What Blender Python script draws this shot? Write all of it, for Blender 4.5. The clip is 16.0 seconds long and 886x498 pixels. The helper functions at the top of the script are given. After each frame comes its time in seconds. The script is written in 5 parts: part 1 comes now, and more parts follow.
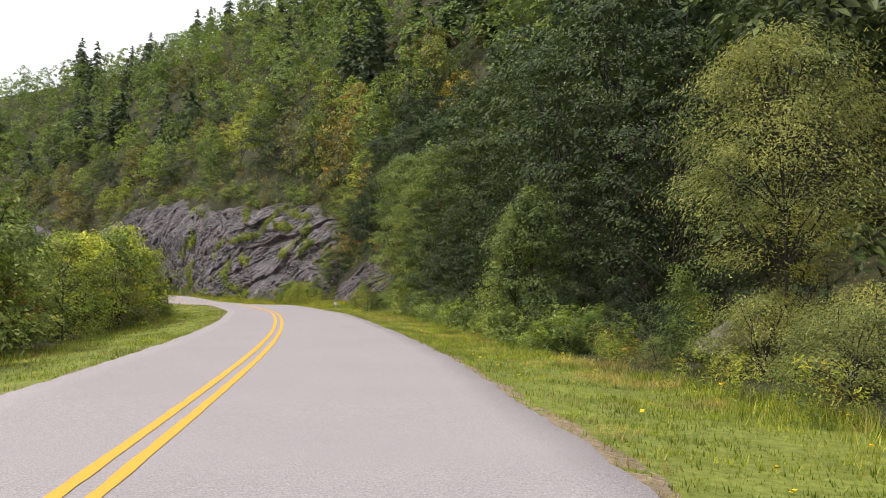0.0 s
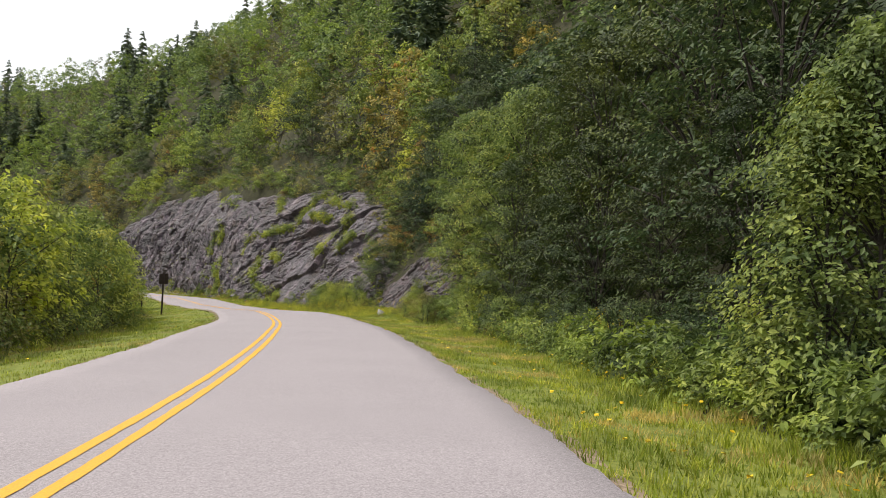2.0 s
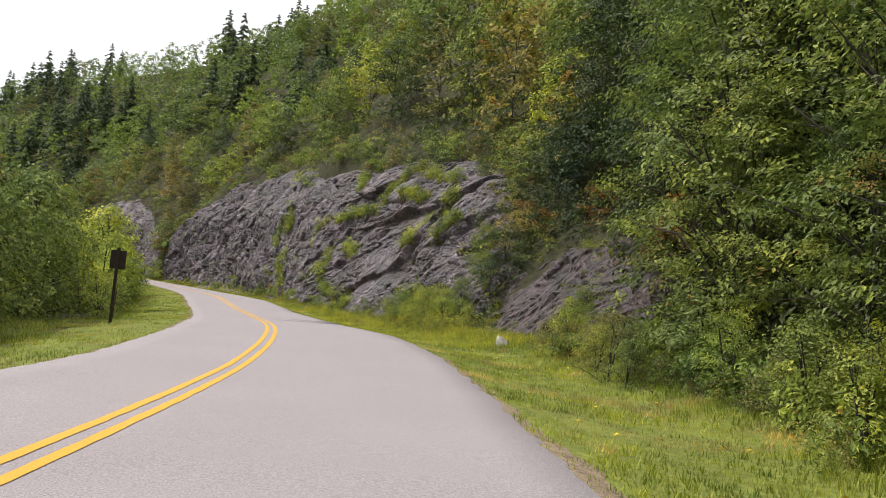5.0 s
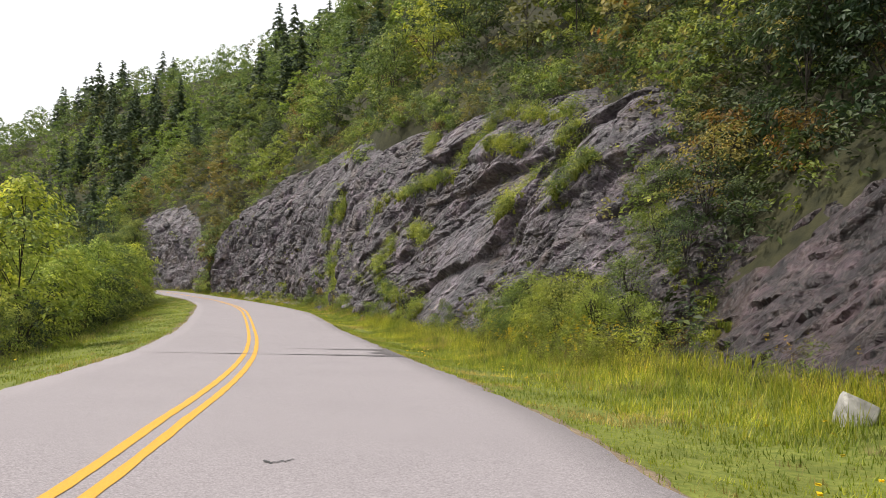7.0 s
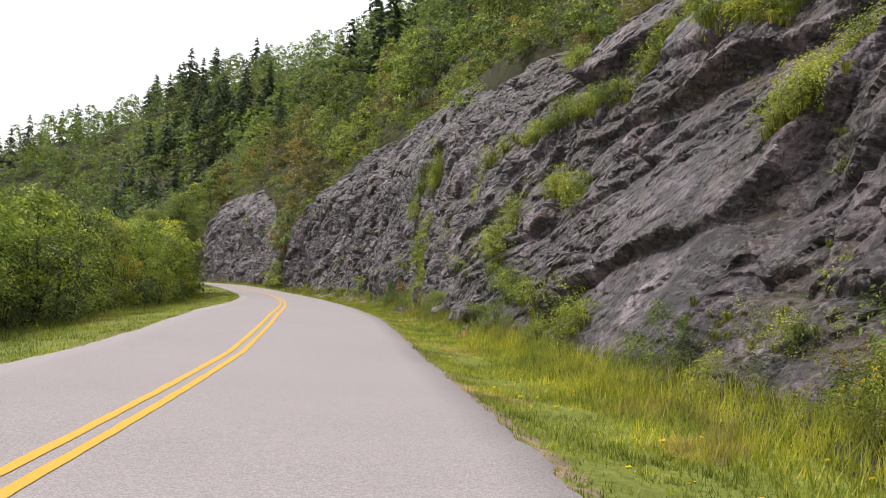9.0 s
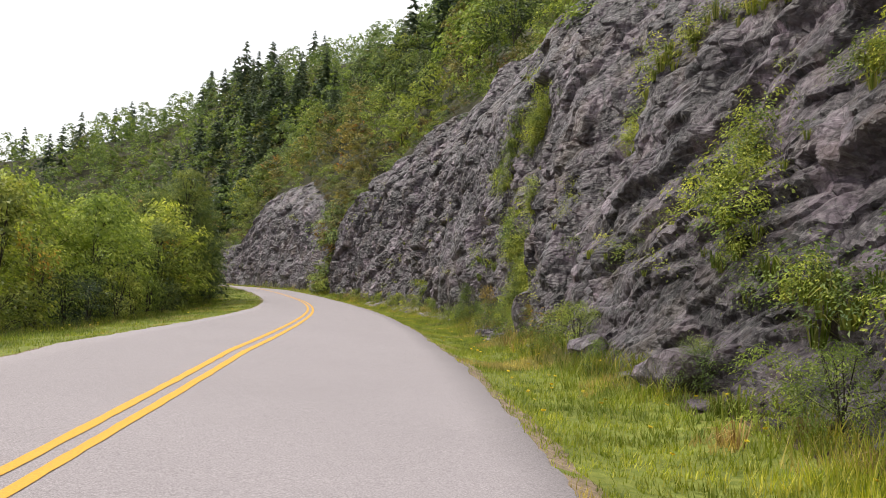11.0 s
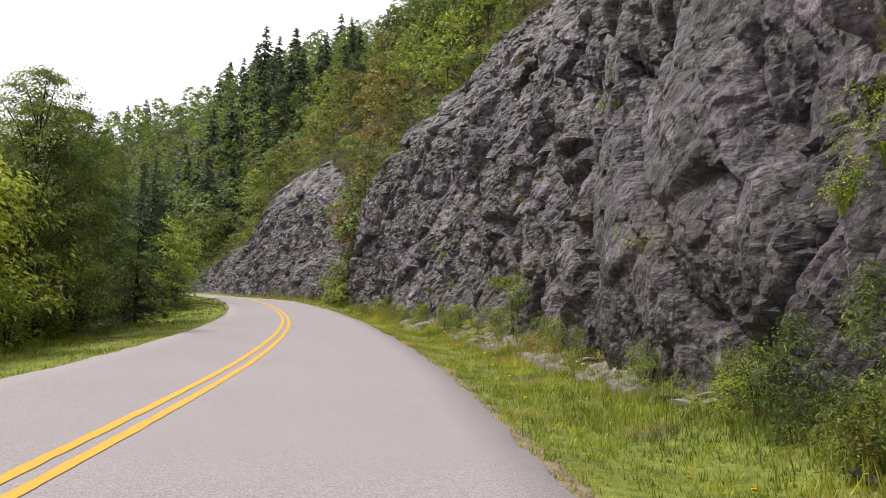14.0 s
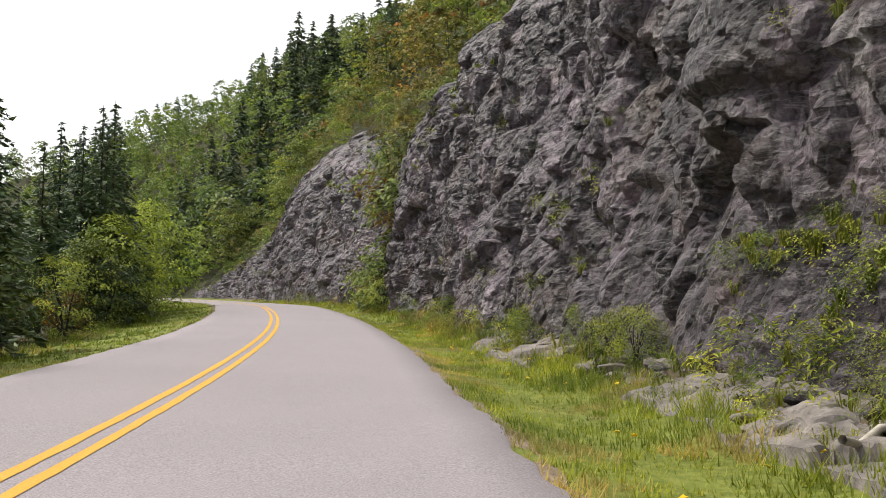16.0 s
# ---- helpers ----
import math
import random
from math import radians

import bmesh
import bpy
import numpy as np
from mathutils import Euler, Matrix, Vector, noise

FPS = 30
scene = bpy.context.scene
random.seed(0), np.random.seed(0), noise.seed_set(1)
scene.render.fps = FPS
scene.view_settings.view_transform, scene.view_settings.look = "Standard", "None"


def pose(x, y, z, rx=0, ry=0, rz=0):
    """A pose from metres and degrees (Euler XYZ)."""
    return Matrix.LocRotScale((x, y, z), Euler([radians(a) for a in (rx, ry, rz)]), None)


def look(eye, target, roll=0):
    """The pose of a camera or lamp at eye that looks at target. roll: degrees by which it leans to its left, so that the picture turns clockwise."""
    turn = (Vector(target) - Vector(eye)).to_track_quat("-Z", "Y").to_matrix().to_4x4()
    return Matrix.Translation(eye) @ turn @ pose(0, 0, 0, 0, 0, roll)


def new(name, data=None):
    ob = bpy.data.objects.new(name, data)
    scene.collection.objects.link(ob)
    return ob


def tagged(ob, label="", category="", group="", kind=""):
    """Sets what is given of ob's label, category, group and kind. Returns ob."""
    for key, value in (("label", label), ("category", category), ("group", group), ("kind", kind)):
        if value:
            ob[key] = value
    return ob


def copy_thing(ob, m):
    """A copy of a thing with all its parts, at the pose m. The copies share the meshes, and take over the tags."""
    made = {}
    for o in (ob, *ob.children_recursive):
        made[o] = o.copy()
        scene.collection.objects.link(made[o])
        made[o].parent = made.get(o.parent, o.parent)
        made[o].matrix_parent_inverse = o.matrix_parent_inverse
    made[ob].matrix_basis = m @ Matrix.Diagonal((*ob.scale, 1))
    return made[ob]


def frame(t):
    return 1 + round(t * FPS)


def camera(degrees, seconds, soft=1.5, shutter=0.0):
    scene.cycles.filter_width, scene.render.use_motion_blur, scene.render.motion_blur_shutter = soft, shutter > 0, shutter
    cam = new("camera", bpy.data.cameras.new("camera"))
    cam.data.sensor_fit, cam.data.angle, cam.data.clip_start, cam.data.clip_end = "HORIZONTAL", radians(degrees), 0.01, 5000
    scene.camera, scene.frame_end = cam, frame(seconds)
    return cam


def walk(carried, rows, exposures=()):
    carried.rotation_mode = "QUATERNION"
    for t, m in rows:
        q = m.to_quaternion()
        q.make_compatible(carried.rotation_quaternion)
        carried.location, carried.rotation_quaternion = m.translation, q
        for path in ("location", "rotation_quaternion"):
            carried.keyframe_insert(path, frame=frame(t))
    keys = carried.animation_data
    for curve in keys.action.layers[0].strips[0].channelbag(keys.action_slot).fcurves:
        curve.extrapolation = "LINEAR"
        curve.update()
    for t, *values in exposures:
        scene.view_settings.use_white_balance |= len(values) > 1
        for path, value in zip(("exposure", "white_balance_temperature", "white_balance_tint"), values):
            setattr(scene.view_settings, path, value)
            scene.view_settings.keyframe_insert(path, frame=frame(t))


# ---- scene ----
cam = camera(52.35, 16.0, 0.6)
# seconds, place in metres, then tilt, roll and heading in degrees
PATH = [
    (0.0, 0.166, 0.110, 1.323, 92.549, -0.730, -1.409),
    (0.5, -0.099, 4.342, 1.282, 92.870, -2.630, -0.139),
    (1.0, -0.366, 8.571, 1.279, 92.432, -1.488, 1.817),
    (1.5, -0.643, 12.759, 1.276, 92.710, -0.329, 1.971),
    (2.0, -0.975, 16.861, 1.241, 92.833, -1.619, 1.865),
    (2.5, -1.373, 20.905, 1.209, 93.029, -2.685, 3.180),
    (3.0, -1.824, 24.928, 1.205, 92.748, -3.146, 5.786),
    (5.5, -5.020, 45.399, 1.173, 93.304, -4.925, 9.010),
    (6.0, -6.037, 49.897, 1.099, 93.079, -2.695, 12.445),
    (6.5, -7.276, 54.468, 1.110, 92.879, -0.973, 12.564),
    (7.0, -8.603, 59.031, 1.202, 92.928, -1.365, 12.973),
    (7.5, -9.940, 63.477, 1.211, 92.750, -1.942, 14.608),
    (8.0, -11.393, 67.844, 1.167, 92.253, -1.810, 16.819),
    (8.5, -12.942, 72.247, 1.059, 92.679, -0.647, 16.744),
    (9.0, -14.610, 76.532, 0.954, 92.950, -3.063, 18.924),
    (9.5, -16.353, 80.703, 0.956, 93.137, -4.288, 21.678),
    (12.0, -24.539, 97.799, 1.272, 92.898, -2.361, 24.021),
    (12.5, -26.552, 101.699, 1.357, 92.708, -0.383, 25.519),
    (13.0, -28.573, 105.569, 1.272, 93.070, 1.007, 24.330),
    (13.5, -30.569, 109.466, 1.230, 93.208, -0.626, 24.274),
    (14.0, -32.623, 113.395, 1.274, 93.332, -2.046, 25.341),
    (14.5, -34.682, 117.125, 1.242, 93.358, -2.163, 27.127),
    (15.0, -36.731, 120.660, 1.314, 93.090, -0.625, 27.996),
    (15.5, -38.850, 124.178, 1.211, 93.566, -1.104, 27.836),
    (16.0, -40.935, 127.878, 1.276, 93.299, -0.520, 28.392),
]
walk(cam, [(t, pose(x, y, z, rx, ry, rz)) for t, x, y, z, rx, ry, rz in PATH])

# ---------------------------------------------------------------- light
SUN_HEIGHT, SUN_TURN = 56, -100
world = bpy.data.worlds.new("sky")
scene.world = world
world.use_nodes = True
wt = world.node_tree
wt.nodes.clear()
sky = wt.nodes.new("ShaderNodeTexSky")
sky.sky_type, sky.sun_disc = "NISHITA", False
sky.sun_elevation, sky.sun_rotation = radians(SUN_HEIGHT), radians(SUN_TURN)
sky.dust_density, sky.air_density = 4.0, 1.0
dim = wt.nodes.new("ShaderNodeMix")
dim.data_type = "RGBA"
dim.inputs[0].default_value = 0.80
dim.inputs[7].default_value = (7.6, 7.55, 7.5, 1)
back = wt.nodes.new("ShaderNodeBackground")
back.inputs[1].default_value = 0.12
wout = wt.nodes.new("ShaderNodeOutputWorld")
wt.links.new(sky.outputs[0], dim.inputs[6])
wt.links.new(dim.outputs[2], back.inputs[0])
wt.links.new(back.outputs[0], wout.inputs[0])
sun_data = bpy.data.lights.new("sun", "SUN")
sun_data.energy, sun_data.angle, sun_data.color = 3.0, radians(7), (1.0, 0.95, 0.86)
sun = new("sun", sun_data)
flat = math.cos(radians(SUN_HEIGHT)) * 90
sun.matrix_world = look((flat * math.sin(radians(SUN_TURN)), flat * math.cos(radians(SUN_TURN)), 90 * math.sin(radians(SUN_HEIGHT))), (0, 0, 0))
scene.view_settings.exposure = 0.5


# ---------------------------------------------------------------- materials
def material(name, rough=0.8, spec=0.3):
    m = bpy.data.materials.new(name)
    m.use_nodes = True
    t = m.node_tree
    b = t.nodes["Principled BSDF"]
    b.inputs["Roughness"].default_value = rough
    b.inputs["Specular IOR Level"].default_value = spec
    return m, t, b


def node(t, kind, values=(), **props):
    n = t.nodes.new(kind)
    for k, v in props.items():
        setattr(n, k, v)
    for k, v in values:
        n.inputs[k].default_value = v
    return n


def noise_tex(t, vec, scale, detail=5, rough=0.6, warp=0.0):
    n = node(t, "ShaderNodeTexNoise", [("Scale", scale), ("Detail", detail), ("Roughness", rough), ("Distortion", warp)])
    if vec is not None:
        t.links.new(vec, n.inputs["Vector"])
    return n.outputs["Fac"]


def ramp(t, fac, stops):
    n = node(t, "ShaderNodeValToRGB")
    e = n.color_ramp.elements
    while len(e) < len(stops):
        e.new(0.5)
    for el, (p, c) in zip(e, stops):
        el.position, el.color = p, (*c, 1)
    t.links.new(fac, n.inputs[0])
    return n.outputs[0]


def mixed(t, fac, a, b, blend="MIX"):
    n = node(t, "ShaderNodeMix", data_type="RGBA", blend_type=blend)
    for sock, v in ((0, fac), (6, a), (7, b)):
        if isinstance(v, (int, float)):
            n.inputs[sock].default_value = v
        elif isinstance(v, tuple):
            n.inputs[sock].default_value = (*v, 1)
        else:
            t.links.new(v, n.inputs[sock])
    return n.outputs[2]


def place(t, scale=(1, 1, 1), turn=(0, 0, 0)):
    c = node(t, "ShaderNodeNewGeometry")
    m = node(t, "ShaderNodeMapping")
    m.inputs["Scale"].default_value = scale
    m.inputs["Rotation"].default_value = turn
    t.links.new(c.outputs["Position"], m.inputs[0])
    return m.outputs[0]


def bump(t, b, height, strength=0.4, dist=0.02):
    n = node(t, "ShaderNodeBump", [("Strength", strength), ("Distance", dist)])
    t.links.new(height, n.inputs["Height"])
    t.links.new(n.outputs[0], b.inputs["Normal"])


def black(v):
    return (v, v, v)


def asphalt(name="asphalt", tone=1.0, rough=0.9):
    m, t, b = material(name, rough, 0.25)
    p = place(t)
    fine = ramp(t, noise_tex(t, p, 70, 4, 0.8), [(0.3, (0.153, 0.137, 0.145)), (0.5, (0.268, 0.241, 0.254)), (0.72, (0.428, 0.387, 0.404))])
    worn = ramp(t, noise_tex(t, p, 0.4, 5, 0.6), [(0.3, black(0.95)), (0.7, black(1.04))])
    c = mixed(t, 1.0, fine, worn, "MULTIPLY")
    spots = ramp(t, noise_tex(t, p, 22, 5, 0.8), [(0.32, black(0.82)), (0.5, black(1.0))])
    c = mixed(t, 0.7, c, spots, "MULTIPLY")
    if tone != 1.0:
        c = mixed(t, 1.0, c, black(tone), "MULTIPLY")
    t.links.new(c, b.inputs["Base Color"])
    bump(t, b, noise_tex(t, p, 110, 2, 0.6), 0.35, 0.006)
    return m


def line_paint():
    m, t, b = material("yellow_paint", 0.7, 0.3)
    p = place(t)
    c = ramp(t, noise_tex(t, p, 60, 4, 0.7), [(0.28, (0.30, 0.20, 0.10)), (0.42, (0.56, 0.29, 0.03)), (0.8, (0.68, 0.37, 0.045))])
    t.links.new(c, b.inputs["Base Color"])
    bump(t, b, noise_tex(t, p, 110, 2), 0.3, 0.004)
    return m


def plain(name, dark, light, scale, rough=0.9, relief=0.02, strength=0.5, spec=0.2):
    m, t, b = material(name, rough, spec)
    p = place(t)
    c = ramp(t, noise_tex(t, p, scale, 6, 0.65), [(0.3, dark), (0.7, light)])
    big = ramp(t, noise_tex(t, p, scale * 0.13, 3), [(0.3, black(0.78)), (0.7, black(1.12))])
    t.links.new(mixed(t, 1.0, c, big, "MULTIPLY"), b.inputs["Base Color"])
    bump(t, b, noise_tex(t, p, scale * 2.2, 6, 0.7), strength, relief)
    return m


def rock_stuff(name="rock", lift=1.0, tone=(1.0, 1.0, 1.0)):
    """Schist: dark violet-grey bodies with fine beds, paler broken faces, seams, rust and pale drip marks."""
    m, t, b = material(name, 0.46, 0.5)
    lay = place(t, (1.0, 1.0, 0.75), (0.25, 0.35, 0.2))
    beds = place(t, (0.8, 0.8, 2.6), (0.30, -0.16, 0.0))
    p = place(t)
    body = ramp(t, noise_tex(t, lay, 0.7, 10, 0.72),
                [(0.32, (0.014, 0.0096, 0.0132)), (0.46, (0.029, 0.0208, 0.0272)), (0.57, (0.055, 0.0412, 0.0510)), (0.72, (0.155, 0.126, 0.141))])
    bend_v = node(t, "ShaderNodeMix", [(0, 0.06)], data_type="VECTOR")
    wn = node(t, "ShaderNodeTexNoise", [("Scale", 2.0), ("Detail", 5.0)])
    t.links.new(lay, wn.inputs["Vector"])
    t.links.new(lay, bend_v.inputs[4])
    t.links.new(wn.outputs["Color"], bend_v.inputs[5])
    streak = noise_tex(t, beds, 2.2, 8, 0.7, 0.6)
    c = mixed(t, 0.6, body, ramp(t, streak, [(0.30, black(0.45)), (0.5, black(1.0)), (0.68, black(1.9))]), "MULTIPLY")
    for scale, lo, hi, share in ((0.75, 0.5, 1.7, 0.8), (2.4, 0.45, 2.0, 0.85)):
        v = node(t, "ShaderNodeTexVoronoi", [("Scale", scale), ("Randomness", 1.0)])
        t.links.new(bend_v.outputs[1], v.inputs["Vector"])
        c = mixed(t, share, c, ramp(t, v.outputs["Color"], [(0.15, black(lo)), (0.5, black(1.0)), (0.85, black(hi))]), "MULTIPLY")
    fine = ramp(t, noise_tex(t, p, 16, 8, 0.78), [(0.3, black(0.5)), (0.52, black(1.0)), (0.72, black(1.7))])
    c = mixed(t, 0.9, c, fine, "MULTIPLY")
    for scale, deep in ((0.8, 0.15), (2.6, 0.4)):
        seam = node(t, "ShaderNodeTexVoronoi", [("Scale", scale)], feature="DISTANCE_TO_EDGE")
        t.links.new(bend_v.outputs[1], seam.inputs["Vector"])
        c = mixed(t, 1.0, c, ramp(t, seam.outputs["Distance"], [(0.0, black(deep)), (0.028, black(1.0))]), "MULTIPLY")
    rust = ramp(t, noise_tex(t, p, 0.55, 7, 0.7), [(0.52, black(0)), (0.68, black(1))])
    c = mixed(t, mul(t, rust, 0.42), c, (0.125, 0.082, 0.058))
    drip = ramp(t, noise_tex(t, place(t, (1.8, 1.8, 0.3)), 1.2, 6, 0.75), [(0.60, black(0)), (0.70, black(1))])
    c = mixed(t, mul(t, drip, 0.5), c, (0.34, 0.32, 0.31))
    vein = ramp(t, noise_tex(t, place(t, (0.9, 0.9, 2.2), (0.5, -0.3, 0.1)), 1.1, 8, 0.66, 0.5), [(0.478, black(0)), (0.5, black(1)), (0.522, black(0))])
    c = mixed(t, mul(t, vein, 0.3), c, (0.36, 0.33, 0.33))
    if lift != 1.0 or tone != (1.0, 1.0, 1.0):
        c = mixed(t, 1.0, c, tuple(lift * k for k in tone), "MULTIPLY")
    t.links.new(c, b.inputs["Base Color"])
    height = mul(t, noise_tex(t, lay, 11, 9, 0.74), 0.45)
    for source, k in ((streak, 0.35), (noise_tex(t, beds, 7.0, 6, 0.7, 0.4), 0.2)):
        add = node(t, "ShaderNodeMath", operation="MULTIPLY_ADD")
        t.links.new(source, add.inputs[0])
        add.inputs[1].default_value = k
        t.links.new(height, add.inputs[2])
        height = add.outputs[0]
    for scale, k in ((3.2, -0.7), (8.0, -0.45)):
        chip = node(t, "ShaderNodeTexVoronoi", [("Scale", scale)], distance="MANHATTAN")
        t.links.new(bend_v.outputs[1], chip.inputs["Vector"])
        add = node(t, "ShaderNodeMath", operation="MULTIPLY_ADD")
        t.links.new(chip.outputs["Distance"], add.inputs[0])
        add.inputs[1].default_value = k
        t.links.new(height, add.inputs[2])
        height = add.outputs[0]
    bump(t, b, height, 0.9, 0.11)
    return m


def mul(t, a, k):
    n = node(t, "ShaderNodeMath", operation="MULTIPLY")
    t.links.new(a, n.inputs[0])
    n.inputs[1].default_value = k
    return n.outputs[0]


def leaf_stuff(name, low, mid, high, glow=0.35, odd=None, odd_share=0.05):
    """Leaves: every leaf its own shade, every plant its own tint, lit clumps and dark gaps painted in, some light
    passing through.
    """
    m, t, b = material(name, 0.55, 0.3)
    g = node(t, "ShaderNodeNewGeometry")
    c = ramp(t, g.outputs["Random Per Island"], [(0.0, low), (0.5, mid), (1.0, high)])
    if odd:
        pick = node(t, "ShaderNodeMath", operation="LESS_THAN")
        far = noise_tex(t, place(t), 0.45, 3)
        t.links.new(far, pick.inputs[0])
        pick.inputs[1].default_value = 0.30 + odd_share
        c = mixed(t, mul(t, pick.outputs[0], 0.75), c, odd)
    o = node(t, "ShaderNodeObjectInfo")
    tint = ramp(t, o.outputs["Random"], [(0.0, (0.72, 0.78, 0.8)), (0.5, (1, 1, 1)), (1.0, (1.3, 1.16, 0.95))])
    c = mixed(t, 1.0, c, tint, "MULTIPLY")
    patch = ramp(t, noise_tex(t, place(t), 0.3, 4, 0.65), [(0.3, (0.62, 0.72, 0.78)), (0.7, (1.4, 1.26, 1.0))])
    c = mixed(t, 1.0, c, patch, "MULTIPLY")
    # Lit clumps and the dark gaps between them, put into the colour by noise.
    clump_light = ramp(t, noise_tex(t, place(t), 1.5, 3, 0.6), [(0.32, (0.50, 0.56, 0.60)), (0.5, (1, 1, 1)), (0.66, (1.62, 1.52, 1.25))])
    c = mixed(t, 1.0, c, clump_light, "MULTIPLY")
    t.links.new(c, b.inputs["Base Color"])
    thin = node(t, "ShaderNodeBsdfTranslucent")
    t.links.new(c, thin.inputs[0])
    mx = node(t, "ShaderNodeMixShader")
    mx.inputs[0].default_value = glow
    t.links.new(b.outputs[0], mx.inputs[1])
    t.links.new(thin.outputs[0], mx.inputs[2])
    t.links.new(mx.outputs[0], t.nodes["Material Output"].inputs[0])
    return m


ASPHALT, YELLOW = asphalt(), line_paint()
ROCK, PALE_ROCK = rock_stuff("rock"), rock_stuff("pale_rock", 4.0, (0.95, 1.06, 1.0))
# Brown layered rock; its tone also holds the dark of the trees' shade.
SLAB_ROCK = rock_stuff("brown_shaded_rock", 1.0, (0.60, 0.50, 0.48))
STONE = plain("weathered_stone", (0.11, 0.098, 0.092), (0.30, 0.265, 0.245), 4.0, 0.85, 0.05, 0.7)
WHITE_STONE = plain("white_stone", (0.22, 0.21, 0.20), (0.46, 0.44, 0.41), 5.0, 0.85, 0.03)
SOIL = plain("soil", (0.045, 0.034, 0.022), (0.13, 0.10, 0.065), 3.0, relief=0.06)
TURF = plain("turf", (0.085, 0.115, 0.016), (0.215, 0.23, 0.05), 9.0, relief=0.03)
LITTER = plain("leaf_litter", (0.018, 0.020, 0.010), (0.055, 0.052, 0.024), 2.5, relief=0.1)
GRIT = plain("grit", (0.10, 0.075, 0.05), (0.30, 0.23, 0.16), 16.0, relief=0.02)
TAR = plain("tar", (0.035, 0.034, 0.036), (0.10, 0.098, 0.1), 6.0, 0.6, 0.004)
DAMP = asphalt("damp_asphalt", 0.42, 0.6)
BARK = plain("bark", (0.022, 0.018, 0.015), (0.075, 0.064, 0.054), 9.0, relief=0.03)
DEAD = plain("bleached_wood", (0.28, 0.25, 0.21), (0.5, 0.46, 0.4), 12.0, relief=0.01)
SIGN_WOOD = plain("brown_sign", (0.020, 0.014, 0.011), (0.045, 0.032, 0.025), 8.0, 0.7, 0.004)
LEAF = leaf_stuff("leaf", (0.083, 0.120, 0.028), (0.151, 0.205, 0.046), (0.244, 0.293, 0.088), odd=(0.315, 0.205, 0.066), odd_share=0.03)
LEAF_DARK = leaf_stuff("dark_leaf", (0.028, 0.050, 0.021), (0.054, 0.086, 0.033), (0.105, 0.142, 0.063))
# Darker copy of the dark leaf: the wood's shade is put into the colour.
LEAF_SHADED = leaf_stuff("shaded_leaf", (0.020, 0.034, 0.012), (0.038, 0.060, 0.018), (0.070, 0.098, 0.03), 0.2)
LEAF_LIGHT = leaf_stuff("light_leaf", (0.141, 0.191, 0.030), (0.230, 0.298, 0.049), (0.350, 0.403, 0.103), 0.4)
# Brighter copy of the light leaf: sunshine is painted into its colour.
LEAF_SUN = leaf_stuff("sunlit_maple_leaf", (0.17, 0.23, 0.035), (0.29, 0.37, 0.06), (0.43, 0.49, 0.12), 0.45)
LEAF_OLIVE = leaf_stuff("olive_leaf", (0.109, 0.116, 0.030), (0.182, 0.179, 0.051), (0.280, 0.254, 0.092), 0.35, (0.316, 0.130, 0.051), 0.05)
LEAF_RUST = leaf_stuff("rust_leaf", (0.12, 0.066, 0.022), (0.17, 0.105, 0.032), (0.20, 0.16, 0.045))
NEEDLE = leaf_stuff("needle", (0.036, 0.068, 0.032), (0.064, 0.106, 0.050), (0.095, 0.142, 0.070), 0.15)
LEAF_WILLOW = leaf_stuff("willow_leaf", (0.16, 0.19, 0.06), (0.25, 0.28, 0.09), (0.36, 0.37, 0.15), 0.4)
BIRCH = leaf_stuff("birch_leaf", (0.10, 0.145, 0.038), (0.16, 0.21, 0.058), (0.24, 0.29, 0.09), 0.4)
FAR_NEEDLE = leaf_stuff("far_needle", (0.040, 0.068, 0.045), (0.060, 0.094, 0.060), (0.085, 0.122, 0.074), 0.15)
FAR_LEAF = leaf_stuff("far_leaf", (0.075, 0.125, 0.043), (0.106, 0.170, 0.057), (0.141, 0.210, 0.084), 0.35)
FAR_OLIVE = leaf_stuff("far_olive_leaf", (0.125, 0.135, 0.039), (0.165, 0.170, 0.051), (0.21, 0.20, 0.075), 0.35)
FAR_LIGHT = leaf_stuff("far_light_leaf", (0.119, 0.180, 0.039), (0.158, 0.235, 0.051), (0.202, 0.28, 0.075), 0.4)
BLADE = leaf_stuff("grass_blade", (0.120, 0.172, 0.018), (0.205, 0.262, 0.030), (0.30, 0.32, 0.072), 0.45, (0.36, 0.29, 0.117), 0.13)
TALL = leaf_stuff("tall_grass", (0.11, 0.155, 0.016), (0.20, 0.235, 0.03), (0.34, 0.30, 0.09), 0.45)
LUSH = leaf_stuff("lush_grass", (0.15, 0.21, 0.02), (0.26, 0.32, 0.04), (0.40, 0.40, 0.10), 0.5)
DRY = leaf_stuff("dry_grass", (0.20, 0.13, 0.05), (0.34, 0.24, 0.10), (0.46, 0.36, 0.17), 0.4)
BLOOM = leaf_stuff("yellow_bloom", (0.55, 0.38, 0.01), (0.70, 0.50, 0.015), (0.78, 0.60, 0.03), 0.2)


# ---------------------------------------------------------------- the line of the road
def knots(*pairs):
    xs, ys = zip(*pairs)
    return lambda s: np.interp(s, xs, ys)


STEP = 0.5
SS = np.arange(-90.0, 480.0, STEP)
bend = knots((-90, 0), (-12, 0), (-10, -6.935), (3, -0.595), (16, 3.162), (29, 3.173), (42, 3.004), (55, 6.633), (68, 7.847), (81, 3.700), (94, 1.797), (107, 1.816), (120, 2.136), (133, 3.880), (146, 4.433), (165, 4.014), (198, 4.964), (215, 5.428), (250, 5.0), (480, 3.0))(SS) / 1000
HEAD = np.concatenate([[0], np.cumsum((bend[1:] + bend[:-1]) / 2 * STEP)])
i0 = int(round((-10 + 90) / STEP))
